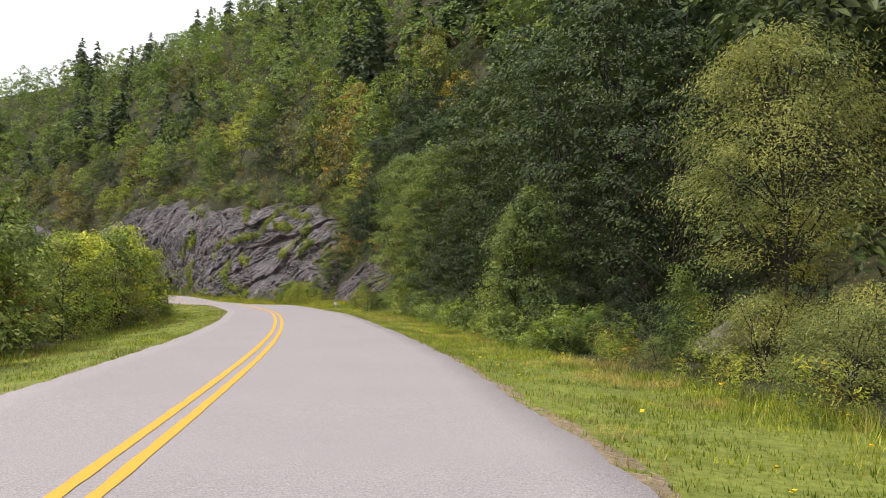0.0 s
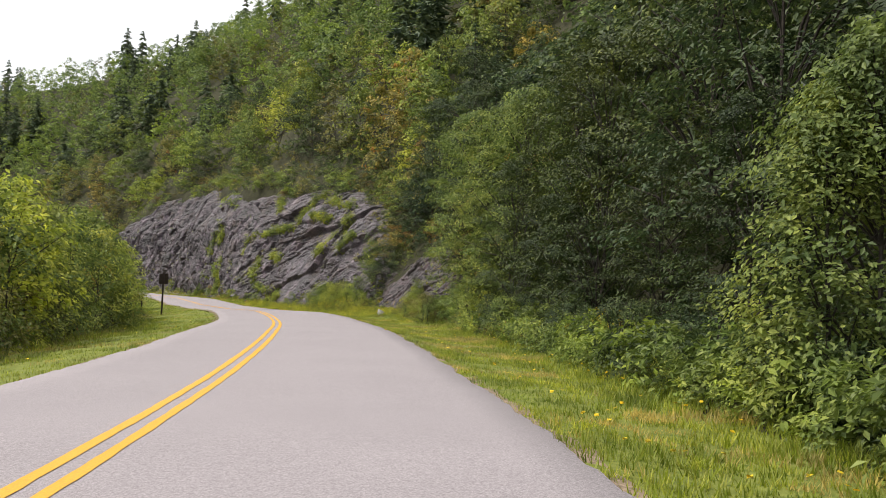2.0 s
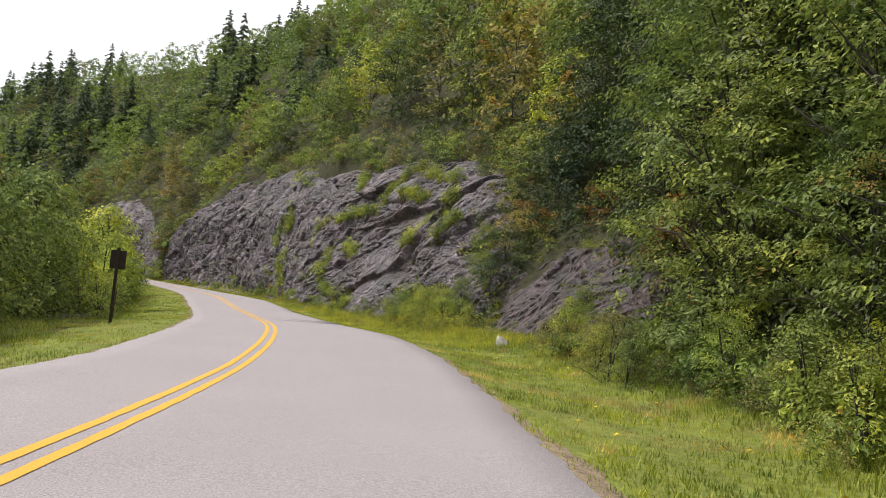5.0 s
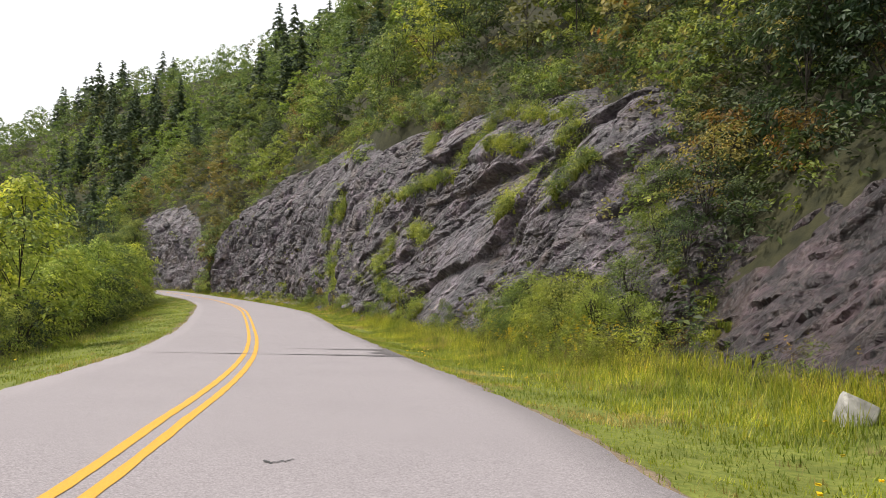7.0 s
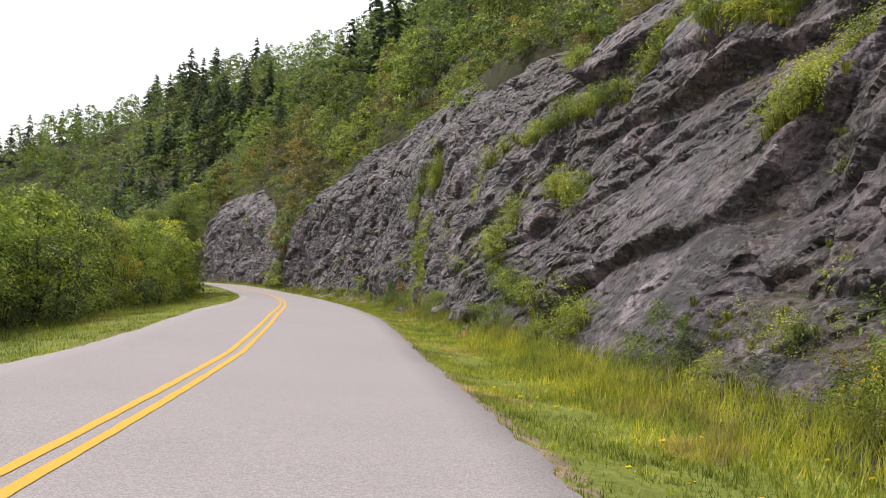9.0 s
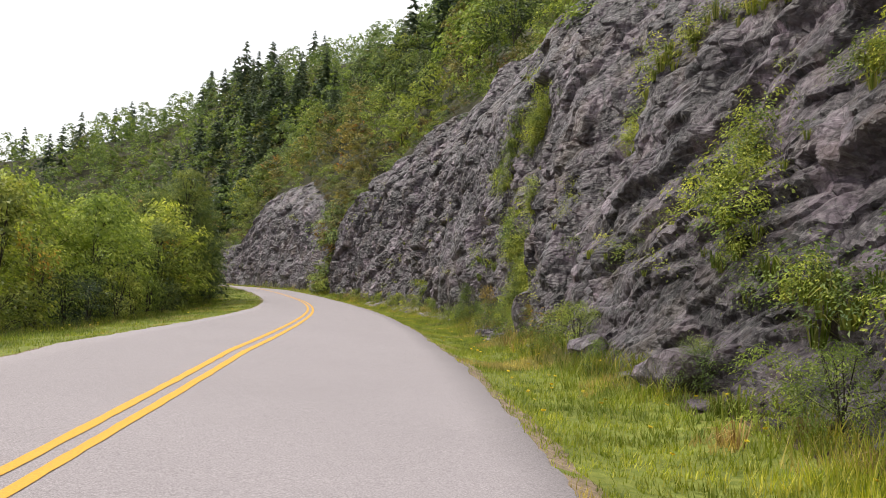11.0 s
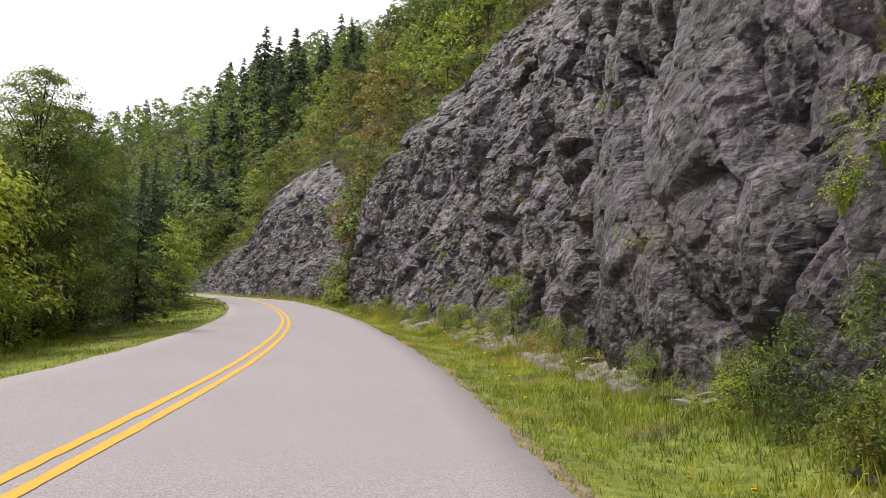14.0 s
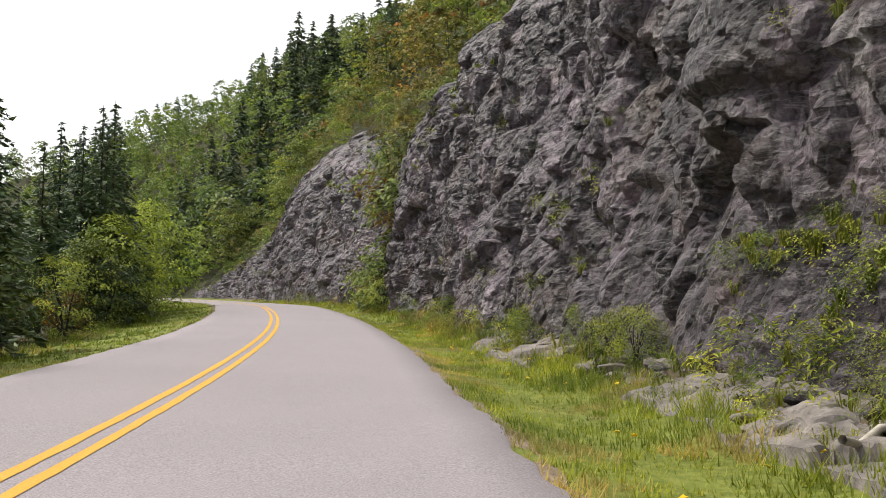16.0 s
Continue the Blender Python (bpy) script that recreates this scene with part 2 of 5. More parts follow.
HEAD += 0.13492 - HEAD[i0]
mid = (HEAD[1:] + HEAD[:-1]) / 2
LX = np.concatenate([[0], np.cumsum(-np.sin(mid) * STEP)])
LY = np.concatenate([[0], np.cumsum(np.cos(mid) * STEP)])
LX += -0.214 - LX[i0]
LY += -10.0 - LY[i0]
road_z = knots((-90, 0.1), (3, 0.120), (29, 0.040), (42, 0.064), (55, -0.071), (68, -0.033), (81, -0.253), (94, -0.264), (107, 0.081), (120, 0.122), (133, 0.156), (146, 0.279), (159, 0.420), (185, 0.892), (211, 0.986), (300, 1.7), (480, 2.5))
right_edge = knots((-90, 3.2), (-10, 3.219), (3, 3.338), (16, 3.466), (42, 3.365), (52, 3.569), (60, 3.739), (68, 3.638), (81, 3.372), (94, 3.419), (107, 3.353), (120, 3.264), (133, 3.171), (146, 2.915), (172, 2.951), (480, 2.9))
left_edge = knots((-90, 2.1), (3, 2.144), (16, 2.197), (35, 2.163), (55, 2.256), (68, 2.469), (81, 2.616), (94, 2.565), (107, 2.452), (120, 2.395), (133, 2.387), (146, 2.393), (480, 2.4))
def at(s, lat, z=None):
    """World places from metres along the road and metres to the right of its yellow line."""
    s, lat = np.asarray(s, float), np.asarray(lat, float)
    x, y, h = np.interp(s, SS, LX), np.interp(s, SS, LY), np.interp(s, SS, HEAD)
    zz = (road_z(s) + 0 * lat) if z is None else (np.asarray(z, float) + 0 * lat + 0 * s)
    return np.stack([x + lat * np.cos(h) + 0 * zz, y + lat * np.sin(h) + 0 * zz, zz], -1)


# ---------------------------------------------------------------- smooth and broken noise, for shapes
def hashed(*ix):
    v = np.zeros(np.broadcast(*ix).shape, np.uint32)
    for k, a in enumerate(ix):
        v = (v ^ (np.asarray(a).astype(np.int64).astype(np.uint32) * np.uint32((374761393, 668265263, 2246822519)[k % 3]))) * np.uint32(2654435761)
        v ^= v >> np.uint32(15)
    return (v & np.uint32(0xFFFFFF)) / float(0x1000000)


def value_noise(x, y, seed=0):
    xi, yi = np.floor(x), np.floor(y)
    fx, fy = x - xi, y - yi
    fx, fy = fx * fx * (3 - 2 * fx), fy * fy * (3 - 2 * fy)
    c = lambda a, b: hashed(xi + a + 5000, yi + b + 5000, np.zeros_like(xi) + seed)
    return (c(0, 0) * (1 - fx) + c(1, 0) * fx) * (1 - fy) + (c(0, 1) * (1 - fx) + c(1, 1) * fx) * fy - 0.5


def fractal(x, y, seed=0, octaves=4):
    return sum(value_noise(x * 2 ** k, y * 2 ** k, seed + k) / 2 ** k for k in range(octaves))


def blocks(x, y, seed, tilt=1.0):
    """Hard-edged broken blocks: each cell a tilted flat face; also how near its joints are."""
    xi, yi = np.floor(x), np.floor(y)
    near = np.full(x.shape, 9.0)
    second = np.full(x.shape, 9.0)
    value = np.zeros(x.shape)
    for a in (-1, 0, 1):
        for b in (-1, 0, 1):
            cx, cy = xi + a + 5000, yi + b + 5000
            k = np.zeros_like(cx) + seed
            dx, dy = x - xi - a - hashed(cx, cy, k), y - yi - b - hashed(cx, cy, k + 7)
            d = np.maximum(np.abs(dx), np.abs(dy)) * 0.6 + np.hypot(dx, dy) * 0.4
            v = hashed(cx, cy, k + 13) - 0.5 + tilt * (dx * (hashed(cx, cy, k + 19) - 0.5) + dy * (hashed(cx, cy, k + 29) - 0.62))
            closer = d < near
            second = np.where(closer, near, np.minimum(second, d))
            value = np.where(closer, v, value)
            near = np.minimum(near, d)
    return value, second - near


def eased(a):
    """Takes the saw-teeth off the larger steps of a grid of heights."""
    a = a.copy()
    a[1:-1] = (a[:-2] + 2 * a[1:-1] + a[2:]) / 4
    a[:, 1:-1] = (a[:, :-2] + 2 * a[:, 1:-1] + a[:, 2:]) / 4
    return a


def crags(x, y, seed, steep=1.3):
    """Angular broken rock without jumps: the upper envelope of turned, leaning wedges."""
    xi, yi = np.floor(x), np.floor(y)
    best = np.full(x.shape, -9.0)
    for a in (-1, 0, 1):
        for b in (-1, 0, 1):
            cx, cy = xi + a + 5000, yi + b + 5000
            k = np.zeros_like(cx) + seed
            dx, dy = x - xi - a - hashed(cx, cy, k), y - yi - b - hashed(cx, cy, k + 7)
            q = 0.9 * (hashed(cx, cy, k + 13) - 0.5)
            u, w = dx * np.cos(q) + dy * np.sin(q), dy * np.cos(q) - dx * np.sin(q)
            lean = 1.2 * (hashed(cx, cy, k + 23) - 0.5)
            v = 0.9 * hashed(cx, cy, k + 19) + lean * u + 0.35 * w - steep * np.maximum(np.maximum(np.abs(u) - 0.18, 0), np.maximum(np.abs(w) - 0.22, 0) * 1.2)
            best = np.maximum(best, v)
    return best - 0.45


def layers(b, seed):
    """Thin beds of uneven thickness, each set back or forward from the next."""
    k = np.floor(b)
    return hashed(k + 5000, k * 0 + seed, k * 0) - 0.5 + 0.5 * (b - k)


# ---------------------------------------------------------------- mesh helpers
def mesh_of(name, verts, faces, mats, smooth=False, index=None):
    me = bpy.data.meshes.new(name)
    verts, faces = np.asarray(verts, np.float32).reshape(-1, 3), np.asarray(faces, np.int32)
    n = faces.shape[1]
    me.vertices.add(len(verts))
    me.vertices.foreach_set("co", verts.ravel())
    me.loops.add(faces.size)
    me.loops.foreach_set("vertex_index", faces.ravel())
    me.polygons.add(len(faces))
    me.polygons.foreach_set("loop_start", np.arange(0, faces.size, n, dtype=np.int32))
    me.polygons.foreach_set("use_smooth", np.full(len(faces), smooth))
    for m in (mats if isinstance(mats, (list, tuple)) else [mats]):
        me.materials.append(m)
    if index is not None:
        me.polygons.foreach_set("material_index", np.asarray(index, np.int32))
    me.update(calc_edges=True)
    me.validate()
    return me


def grid_faces(nu, nv):
    i = np.arange(nu - 1)[:, None] * nv + np.arange(nv - 1)[None]
    i = i.ravel()
    return np.stack([i, i + nv, i + nv + 1, i + 1], 1)


def part(name, me, parent, label=""):
    ob = new(name, me)
    ob.parent = parent
    return tagged(ob, label)


def empty(name, label, category, group="", kind=""):
    ob = new(name)
    ob.empty_display_size = 0.2
    return tagged(ob, label, category, group, kind)


def tube(points, radii, sides=6):
    """A bent tapered tube as vertices and quads."""
    points = np.asarray(points, float)
    n = len(points)
    d = np.gradient(points, axis=0)
    d /= np.linalg.norm(d, axis=1, keepdims=True) + 1e-9
    ref = np.where(np.abs(d[:, 2:]) > 0.9, np.array([[1.0, 0, 0]]), np.array([[0, 0, 1.0]]))
    u = np.cross(d, ref)
    u /= np.linalg.norm(u, axis=1, keepdims=True)
    w = np.cross(d, u)
    a = np.linspace(0, 2 * np.pi, sides, endpoint=False)
    v = points[:, None] + (u[:, None] * np.cos(a)[None, :, None] + w[:, None] * np.sin(a)[None, :, None]) * np.asarray(radii)[:, None, None]
    i = np.arange(n - 1)[:, None] * sides
    j, k = np.arange(sides)[None], (np.arange(sides)[None] + 1) % sides
    f = np.stack([i + j, i + k, i + sides + k, i + sides + j], -1).reshape(-1, 4)
    return v.reshape(-1, 3), f


def joined(pieces):
    vs, fs, n = [], [], 0
    for v, f in pieces:
        vs.append(v)
        fs.append(np.asarray(f) + n)
        n += len(v)
    return np.concatenate(vs), np.concatenate(fs)


def leaves(rng, centres, size, out, up=0.6, narrow=0.55):
    """One bent four-cornered leaf at each centre, facing roughly outwards and up."""
    n = len(centres)
    nor = out * 0.8 + rng.normal(0, 0.42, (n, 3)) + np.array([0, 0, up])
    nor /= np.linalg.norm(nor, axis=1, keepdims=True) + 1e-9
    d = rng.normal(0, 1, (n, 3)) + out * 0.5 - np.array([0, 0, 0.35])
    d -= nor * np.sum(d * nor, 1, keepdims=True)
    d /= np.linalg.norm(d, axis=1, keepdims=True) + 1e-9
    w = np.cross(nor, d)
    L = (size * rng.uniform(0.65, 1.3, n))[:, None]
    v = np.stack([centres - d * L * 0.5, centres + w * L * narrow * 0.5 + nor * L * 0.10, centres + d * L * 0.5 - nor * L * 0.06, centres - w * L * narrow * 0.5 + nor * L * 0.10], 1)
    return v.reshape(-1, 3), np.arange(4 * n).reshape(-1, 4)


# ---------------------------------------------------------------- plants
def broadleaf(seed, height, spread, n_clump, per, size, low=0.25, flat=0.32, narrow=0.55, stems=1, puff=0.19, slim=1.0):
    """Trunk with limbs, and a crown of leaf sprays in layers; returns two sets of arrays."""
    rng = np.random.default_rng(seed)
    wood, cl, co = [], [], []
    tops = []
    for k in range(stems):
        a = rng.uniform(0, 6.28)
        lean = np.array([np.cos(a), np.sin(a), 0]) * spread * (0.08 if stems == 1 else 0.35)
        hs = np.linspace(0, 1, 7)
        pts = np.stack([hs * height * 0.92 * np.array([0, 0, 1])[i] for i in range(3)], 1) + hs[:, None] ** 1.4 * lean + rng.normal(0, 0.02 * spread, (7, 3)) * hs[:, None]
        wood.append(tube(pts, slim * height * 0.012 * (1.02 - hs) ** 0.8 + 0.005, 6))
        tops.append(pts)
    for k in range(n_clump):
        h = low + (1 - low) * rng.uniform(0, 1) ** 0.85
        wide = spread * np.sin(np.pi * np.clip((h - low) / (1 - low) * 0.80 + 0.16, 0, 1)) ** 0.7 * rng.uniform(0.75, 1.15)
        a = rng.uniform(0, 6.28)
        rr = wide * rng.uniform(0.12, 1.0) ** 0.5
        c = np.array([np.cos(a) * rr, np.sin(a) * rr, height * h])
        stem = tops[k % stems]
        root = stem[int(np.clip((h - 0.12) * 6, 0, 5))]
        c[:2] += root[:2] * 0.8
        if k % (4 if height > 3 else 5) == 0:
            m = (root + c) / 2 + np.array([0, 0, 0.06 * height * rng.uniform(-0.5, 1)])
            wood.append(tube(np.stack([root, m, c]), [slim * height * 0.005 * (1.1 - h) + 0.006, height * 0.003 + 0.004, 0.004], 3))
        cl.append(c)
        co.append(np.array([np.cos(a), np.sin(a), 0.25]))
    cl, co = np.repeat(np.array(cl), per, 0), np.repeat(np.array(co), per, 0)
    r = (spread * puff + 0.05) * rng.uniform(0.6, 1.35, len(cl) // per).repeat(per)
    off = rng.normal(0, 0.55, cl.shape) * r[:, None] * np.array([1, 1, flat])
    off[:, 2] -= 0.25 * (off[:, 0] ** 2 + off[:, 1] ** 2) / (r + 0.01)
    return joined(wood), leaves(rng, cl + off, size, co + off / (r[:, None] + 0.01) * 0.5, 1.0, narrow)


def spruce(seed, height, spread, tiers, size, per=16, fan=(-0.7, 0, 0.7), boughs=0):
    """Straight trunk, drooping whorls of needle sprays with gaps between."""
    rng = np.random.default_rng(seed)
    hs = np.linspace(0, 1, 6)
    wood = [tube(np.stack([0 * hs, 0 * hs, hs * height], 1), height * 0.012 * (1.03 - hs) + 0.004, 6)]
    cs, outs = [], []
    for k in range(tiers):
        h = 0.10 + 0.88 * k / (tiers - 1)
        reach = spread * (1.03 - h) ** (1.0 if boughs else 0.85) * rng.uniform(0.7, 1.15)
        n = boughs or (int(rng.integers(5, 8)) if h < 0.9 else 4)
        a0 = rng.uniform(0, 6.28)
        for j in range(n):
            a = a0 + 6.28 * j / n + rng.normal(0, 0.2)
            R = reach * rng.uniform(0.65, 1.1)
            u = np.linspace(0.12, 1, max(3, int(per * (1.05 - h * 0.8))))
            d = np.array([np.cos(a), np.sin(a), 0])
            rise = height * np.clip(h + rng.normal(0, 0.4 / tiers), 0.05, 0.985)
            base = u[:, None] * R * d + np.stack([0 * u, 0 * u, rise + 0.12 * R * u - 0.42 * R * u ** 2], 1)
            side = np.cross(d, [0, 0, 1])
            for sgn in fan:
                cs.append(base + side * sgn * (0.28 * R * (1.05 - u))[:, None] * 0.9 + rng.normal(0, 0.03 * R + 0.01, base.shape))
                outs.append(np.repeat((d * 0.6 + side * sgn)[None], len(u), 0))
            if j % 2 == 0:
                wood.append(tube(base[[0, len(u) // 2, -1]], [0.012 + 0.002 * R, 0.01, 0.004], 3))
    c, o = np.concatenate(cs), np.concatenate(outs)
    n = len(c)
    d = o + rng.normal(0, 0.25, (n, 3)) - np.array([0, 0, 0.25])
    d /= np.linalg.norm(d, axis=1, keepdims=True)
    nor = np.array([0, 0, 1.0]) + rng.normal(0, 0.4, (n, 3))
    w = np.cross(nor, d)
    w /= np.linalg.norm(w, axis=1, keepdims=True) + 1e-9
    L = (size * rng.uniform(0.7, 1.3, n) * np.clip(1.35 - 1.0 * c[:, 2] / height, 0.36 if boughs else 0.5, 1))[:, None]
    v = np.stack([c - d * L * 0.4, c + w * L * 0.22 - np.array([0, 0, 1]) * L * 0.08, c + d * L * 0.6, c - w * L * 0.22 - np.array([0, 0, 1]) * L * 0.08], 1)
    return joined(wood), (v.reshape(-1, 3), np.arange(4 * n).reshape(-1, 4))


def plant(name, made, leaf, label, category, group, where, scale=1.0, turn=0.0, tall=1.0):
    """A plant as one thing with its stem and its crown."""
    ob = empty(name, label, category, group)
    if category != "plant":
        part("trunk" if category == "tree" else "stem", mesh_of("wood", *made[0], BARK, True), ob)
    part("crown" if category == "tree" else "foliage", mesh_of("foliage", *made[1], leaf), ob)
    ob.matrix_basis = Matrix.LocRotScale(Vector(where), Euler((0, 0, turn)), (scale, scale, scale * tall))
    return ob


def again(ob, where, scale=1.0, turn=0.0, tall=1.0):
    made = copy_thing(ob, Matrix.Identity(4))
    made.matrix_basis = Matrix.LocRotScale(Vector(where), Euler((0, 0, turn)), (scale, scale, scale * tall))
    return made


# ---------------------------------------------------------------- the cut face and the hill
face_foot = knots((-90, 14), (20, 12.5), (40, 9.5), (60, 9), (73, 8.5), (80, 8.3), (85, 7.3), (97, 6.4), (107, 5.4), (115, 5.6), (120, 5.9), (126, 6.1), (131, 6.05), (138, 5.7), (146, 5.6), (150, 5.3), (158, 4.9), (172, 4.8), (215, 4.8), (230, 5.4), (260, 7), (480, 9))
turf_end = knots((-90, 7.0), (10, 7.0), (20, 6.0), (30, 6.2), (44, 6.7), (54, 7.9), (70, 8.0), (76, 7.4), (82, 6.3), (90, 5.8), (480, 6.0))
face_top = knots((-90, 0.3), (62, 0.4), (66, 2.6), (71, 4.4), (76, 4.2), (79, 3.4), (82, 6.0), (86, 8.8), (95, 10.8), (112, 11.8), (130, 12.8), (145, 15), (155, 14.6), (161, 13),
                 (167, 10), (171, 7.6), (173, 6.0), (174.5, 1.6), (177, 1.8), (181, 6), (187, 9.5), (194, 12), (201, 13.4), (208, 14), (214, 13), (216.5, 9.6), (219, 6), (231, 5.8), (239, 2.6), (249, 0.8), (480, 0.5))
face_lean = knots((-90, 0.9), (60, 0.8), (84, 0.66), (100, 0.58), (108, 0.45), (115, 0.32), (121, 0.12), (132, 0.08), (140, 0.22), (155, 0.22), (166, 0.14), (175, 0.12), (215, 0.14), (230, 0.45), (480, 0.9))
hill_rise = knots((-90, 0.62), (60, 0.85), (90, 1.0), (160, 1.10), (230, 1.02), (300, 0.90), (480, 0.6))
hill_top = knots((-90, 34), (60, 64), (130, 82), (200, 86), (250, 82), (270, 77), (285, 76), (305, 71), (316, 66), (322, 61), (345, 44), (400, 26), (480, 18))


def face_lat(s, z):
    """How far right the face stands at a height above the road."""
    return face_foot(s) + face_lean(s) * z + 0.45 * np.maximum(z - 8.5, 0)


def ground_z(s, lat):
    s, lat = np.broadcast_arrays(np.asarray(s, float), np.asarray(lat, float))
    r0 = right_edge(s)
    base = road_z(s)
    foot, top = face_foot(s), face_top(s)
    crest = face_lat(s, top) + 0.6
    u = np.clip((lat - r0) / np.maximum(foot - r0, 0.5), 0, 1)
    verge = -0.02 - 0.20 * np.sin(np.pi * np.clip(u, 0, 1)) * np.clip((foot - r0) / 4, 0.3, 1.0) + 0.22 * u ** 3
    rise = np.clip((lat - foot - 0.9) / np.maximum(crest - foot - 0.9, 0.3), 0, 1)
    up = np.maximum(lat - crest, 0)
    hill = hill_rise(s) * up
    cap = np.maximum(hill_top(s) - top, 4)
    hill = hill / (1 + (hill / cap) ** 4) ** 0.25
    right = verge + top * rise + hill + 0.8 * fractal(s * 0.06 + 3, lat * 0.06) * np.clip(up / 6, 0, 1) * 3
    d = -left_edge(s) - lat
    left = -0.02 - 0.13 * np.clip(d, 0, 4) - 0.34 * np.maximum(d - 5.5, 0) + 0.012 * np.maximum(d - 20, 0)
    z = np.where(lat > r0, right, np.where(d > 0, np.maximum(left, -30), -0.10))
    return base + z


def build_ground():
    s = np.concatenate([np.arange(-88, -6, 4.0), np.arange(-6, 230, 0.75), np.arange(230, 478, 4.0)])
    lat = np.concatenate([np.arange(-150, -20, 10.0), np.arange(-20, -7, 1.0), np.arange(-7, -2.6, 0.3), [-2.42, -2.2, -1, 1, 2.8], np.arange(3.0, 13, 0.22), np.arange(13, 40, 1.2), np.arange(40, 110, 5), np.arange(110, 700, 50)])
    S, L = np.meshgrid(s, lat, indexing="ij")
    Z = ground_z(S, L)
    rough = 0.05 * fractal(S * 1.1, L * 1.1, 5) * ((L > right_edge(S) + 0.3) | (L < -left_edge(S) - 0.3))
    V = at(S.ravel(), L.ravel(), (Z + rough).ravel())
    F = grid_faces(len(s), len(lat))
    sm, lm = (S[:-1, :-1] + S[1:, 1:]).ravel() / 2, (L[:-1, :-1] + L[1:, 1:]).ravel() / 2
    idx = np.full(len(F), 1)
    idx[(lm > -5.6) & (lm < np.minimum(face_foot(sm) - 0.3, turf_end(sm)))] = 0
    idx[(lm > face_foot(sm) - 0.3) & (lm < face_foot(sm) + 0.5) & (sm > 64) & (sm < 235)] = 2
    ob = new("ground", mesh_of("ground", V, F[:, ::-1], [TURF, LITTER, SOIL], True, idx))
    tagged(ob, "mown grass verge, stony ditch and wooded mountain slope", "ground", kind="structure")


def build_road():
    s = np.arange(-88, 470, 0.2)
    j = np.r_[-0.012, np.linspace(0, 1, 13), 1.012]
    er = right_edge(s) + 0.06 * fractal(s * 0.9, s * 0, 11) + 0.09 * fractal(s * 2.6, s * 0, 4)
    el = left_edge(s) + 0.06 * fractal(s * 0.9, s * 0, 21) + 0.05 * fractal(s * 2.6, s * 0, 14)
    lat = -el[:, None] + (er + el)[:, None] * j
    z = road_z(s)[:, None] + 0.02 + 0 * lat
    z[:, 0] -= 0.08
    z[:, -1] -= 0.08
    V = at(np.repeat(s, 15), lat.ravel(), z.ravel())
    ob = new("road", mesh_of("road", V, grid_faces(len(s), 15)[:, ::-1], ASPHALT, True))
    tagged(ob, "pale grey worn asphalt two-lane mountain road", "road", kind="structure")
    for side, edge in ((1, er), (-1, el)):
        wide = 0.16 + 0.22 * np.clip(fractal(s * 0.8, s * 0, 61 + side) + 0.25, 0, 1)
        lat = side * np.stack([edge - 0.05, edge + 0.03, edge + wide], 1)
        z = ground_z(np.repeat(s, 3), lat.ravel()) + np.tile([0.0, 0.022, 0.004], len(s))
        F = grid_faces(len(s), 3)
        ob = new("gravel_edge", mesh_of("gravel", at(np.repeat(s, 3), lat.ravel(), z), F[:, ::-1] if side > 0 else F, GRIT, True))
        tagged(ob, "thin strip of brown grit and dead grass along the asphalt", "gravel", kind="structure")
    for k, off in enumerate((-0.112, 0.112)):
        s2 = np.arange(-60, 330, 0.12)
        a = off - 0.05 + 0.012 * fractal(s2 * 3, s2 * 0, 31 + k)
        b = off + 0.05 + 0.012 * fractal(s2 * 3, s2 * 0, 41 + k)
        lat = np.stack([a, b], 1)
        V = at(np.repeat(s2, 2), lat.ravel(), np.repeat(road_z(s2), 2) + 0.0255)
        ob = new("road_line", mesh_of("line", V, grid_faces(len(s2), 2)[:, ::-1], YELLOW))
        tagged(ob, "solid yellow centre line with slightly worn edges", "road marking", "double centre line", "structure")


CLIFFS = []


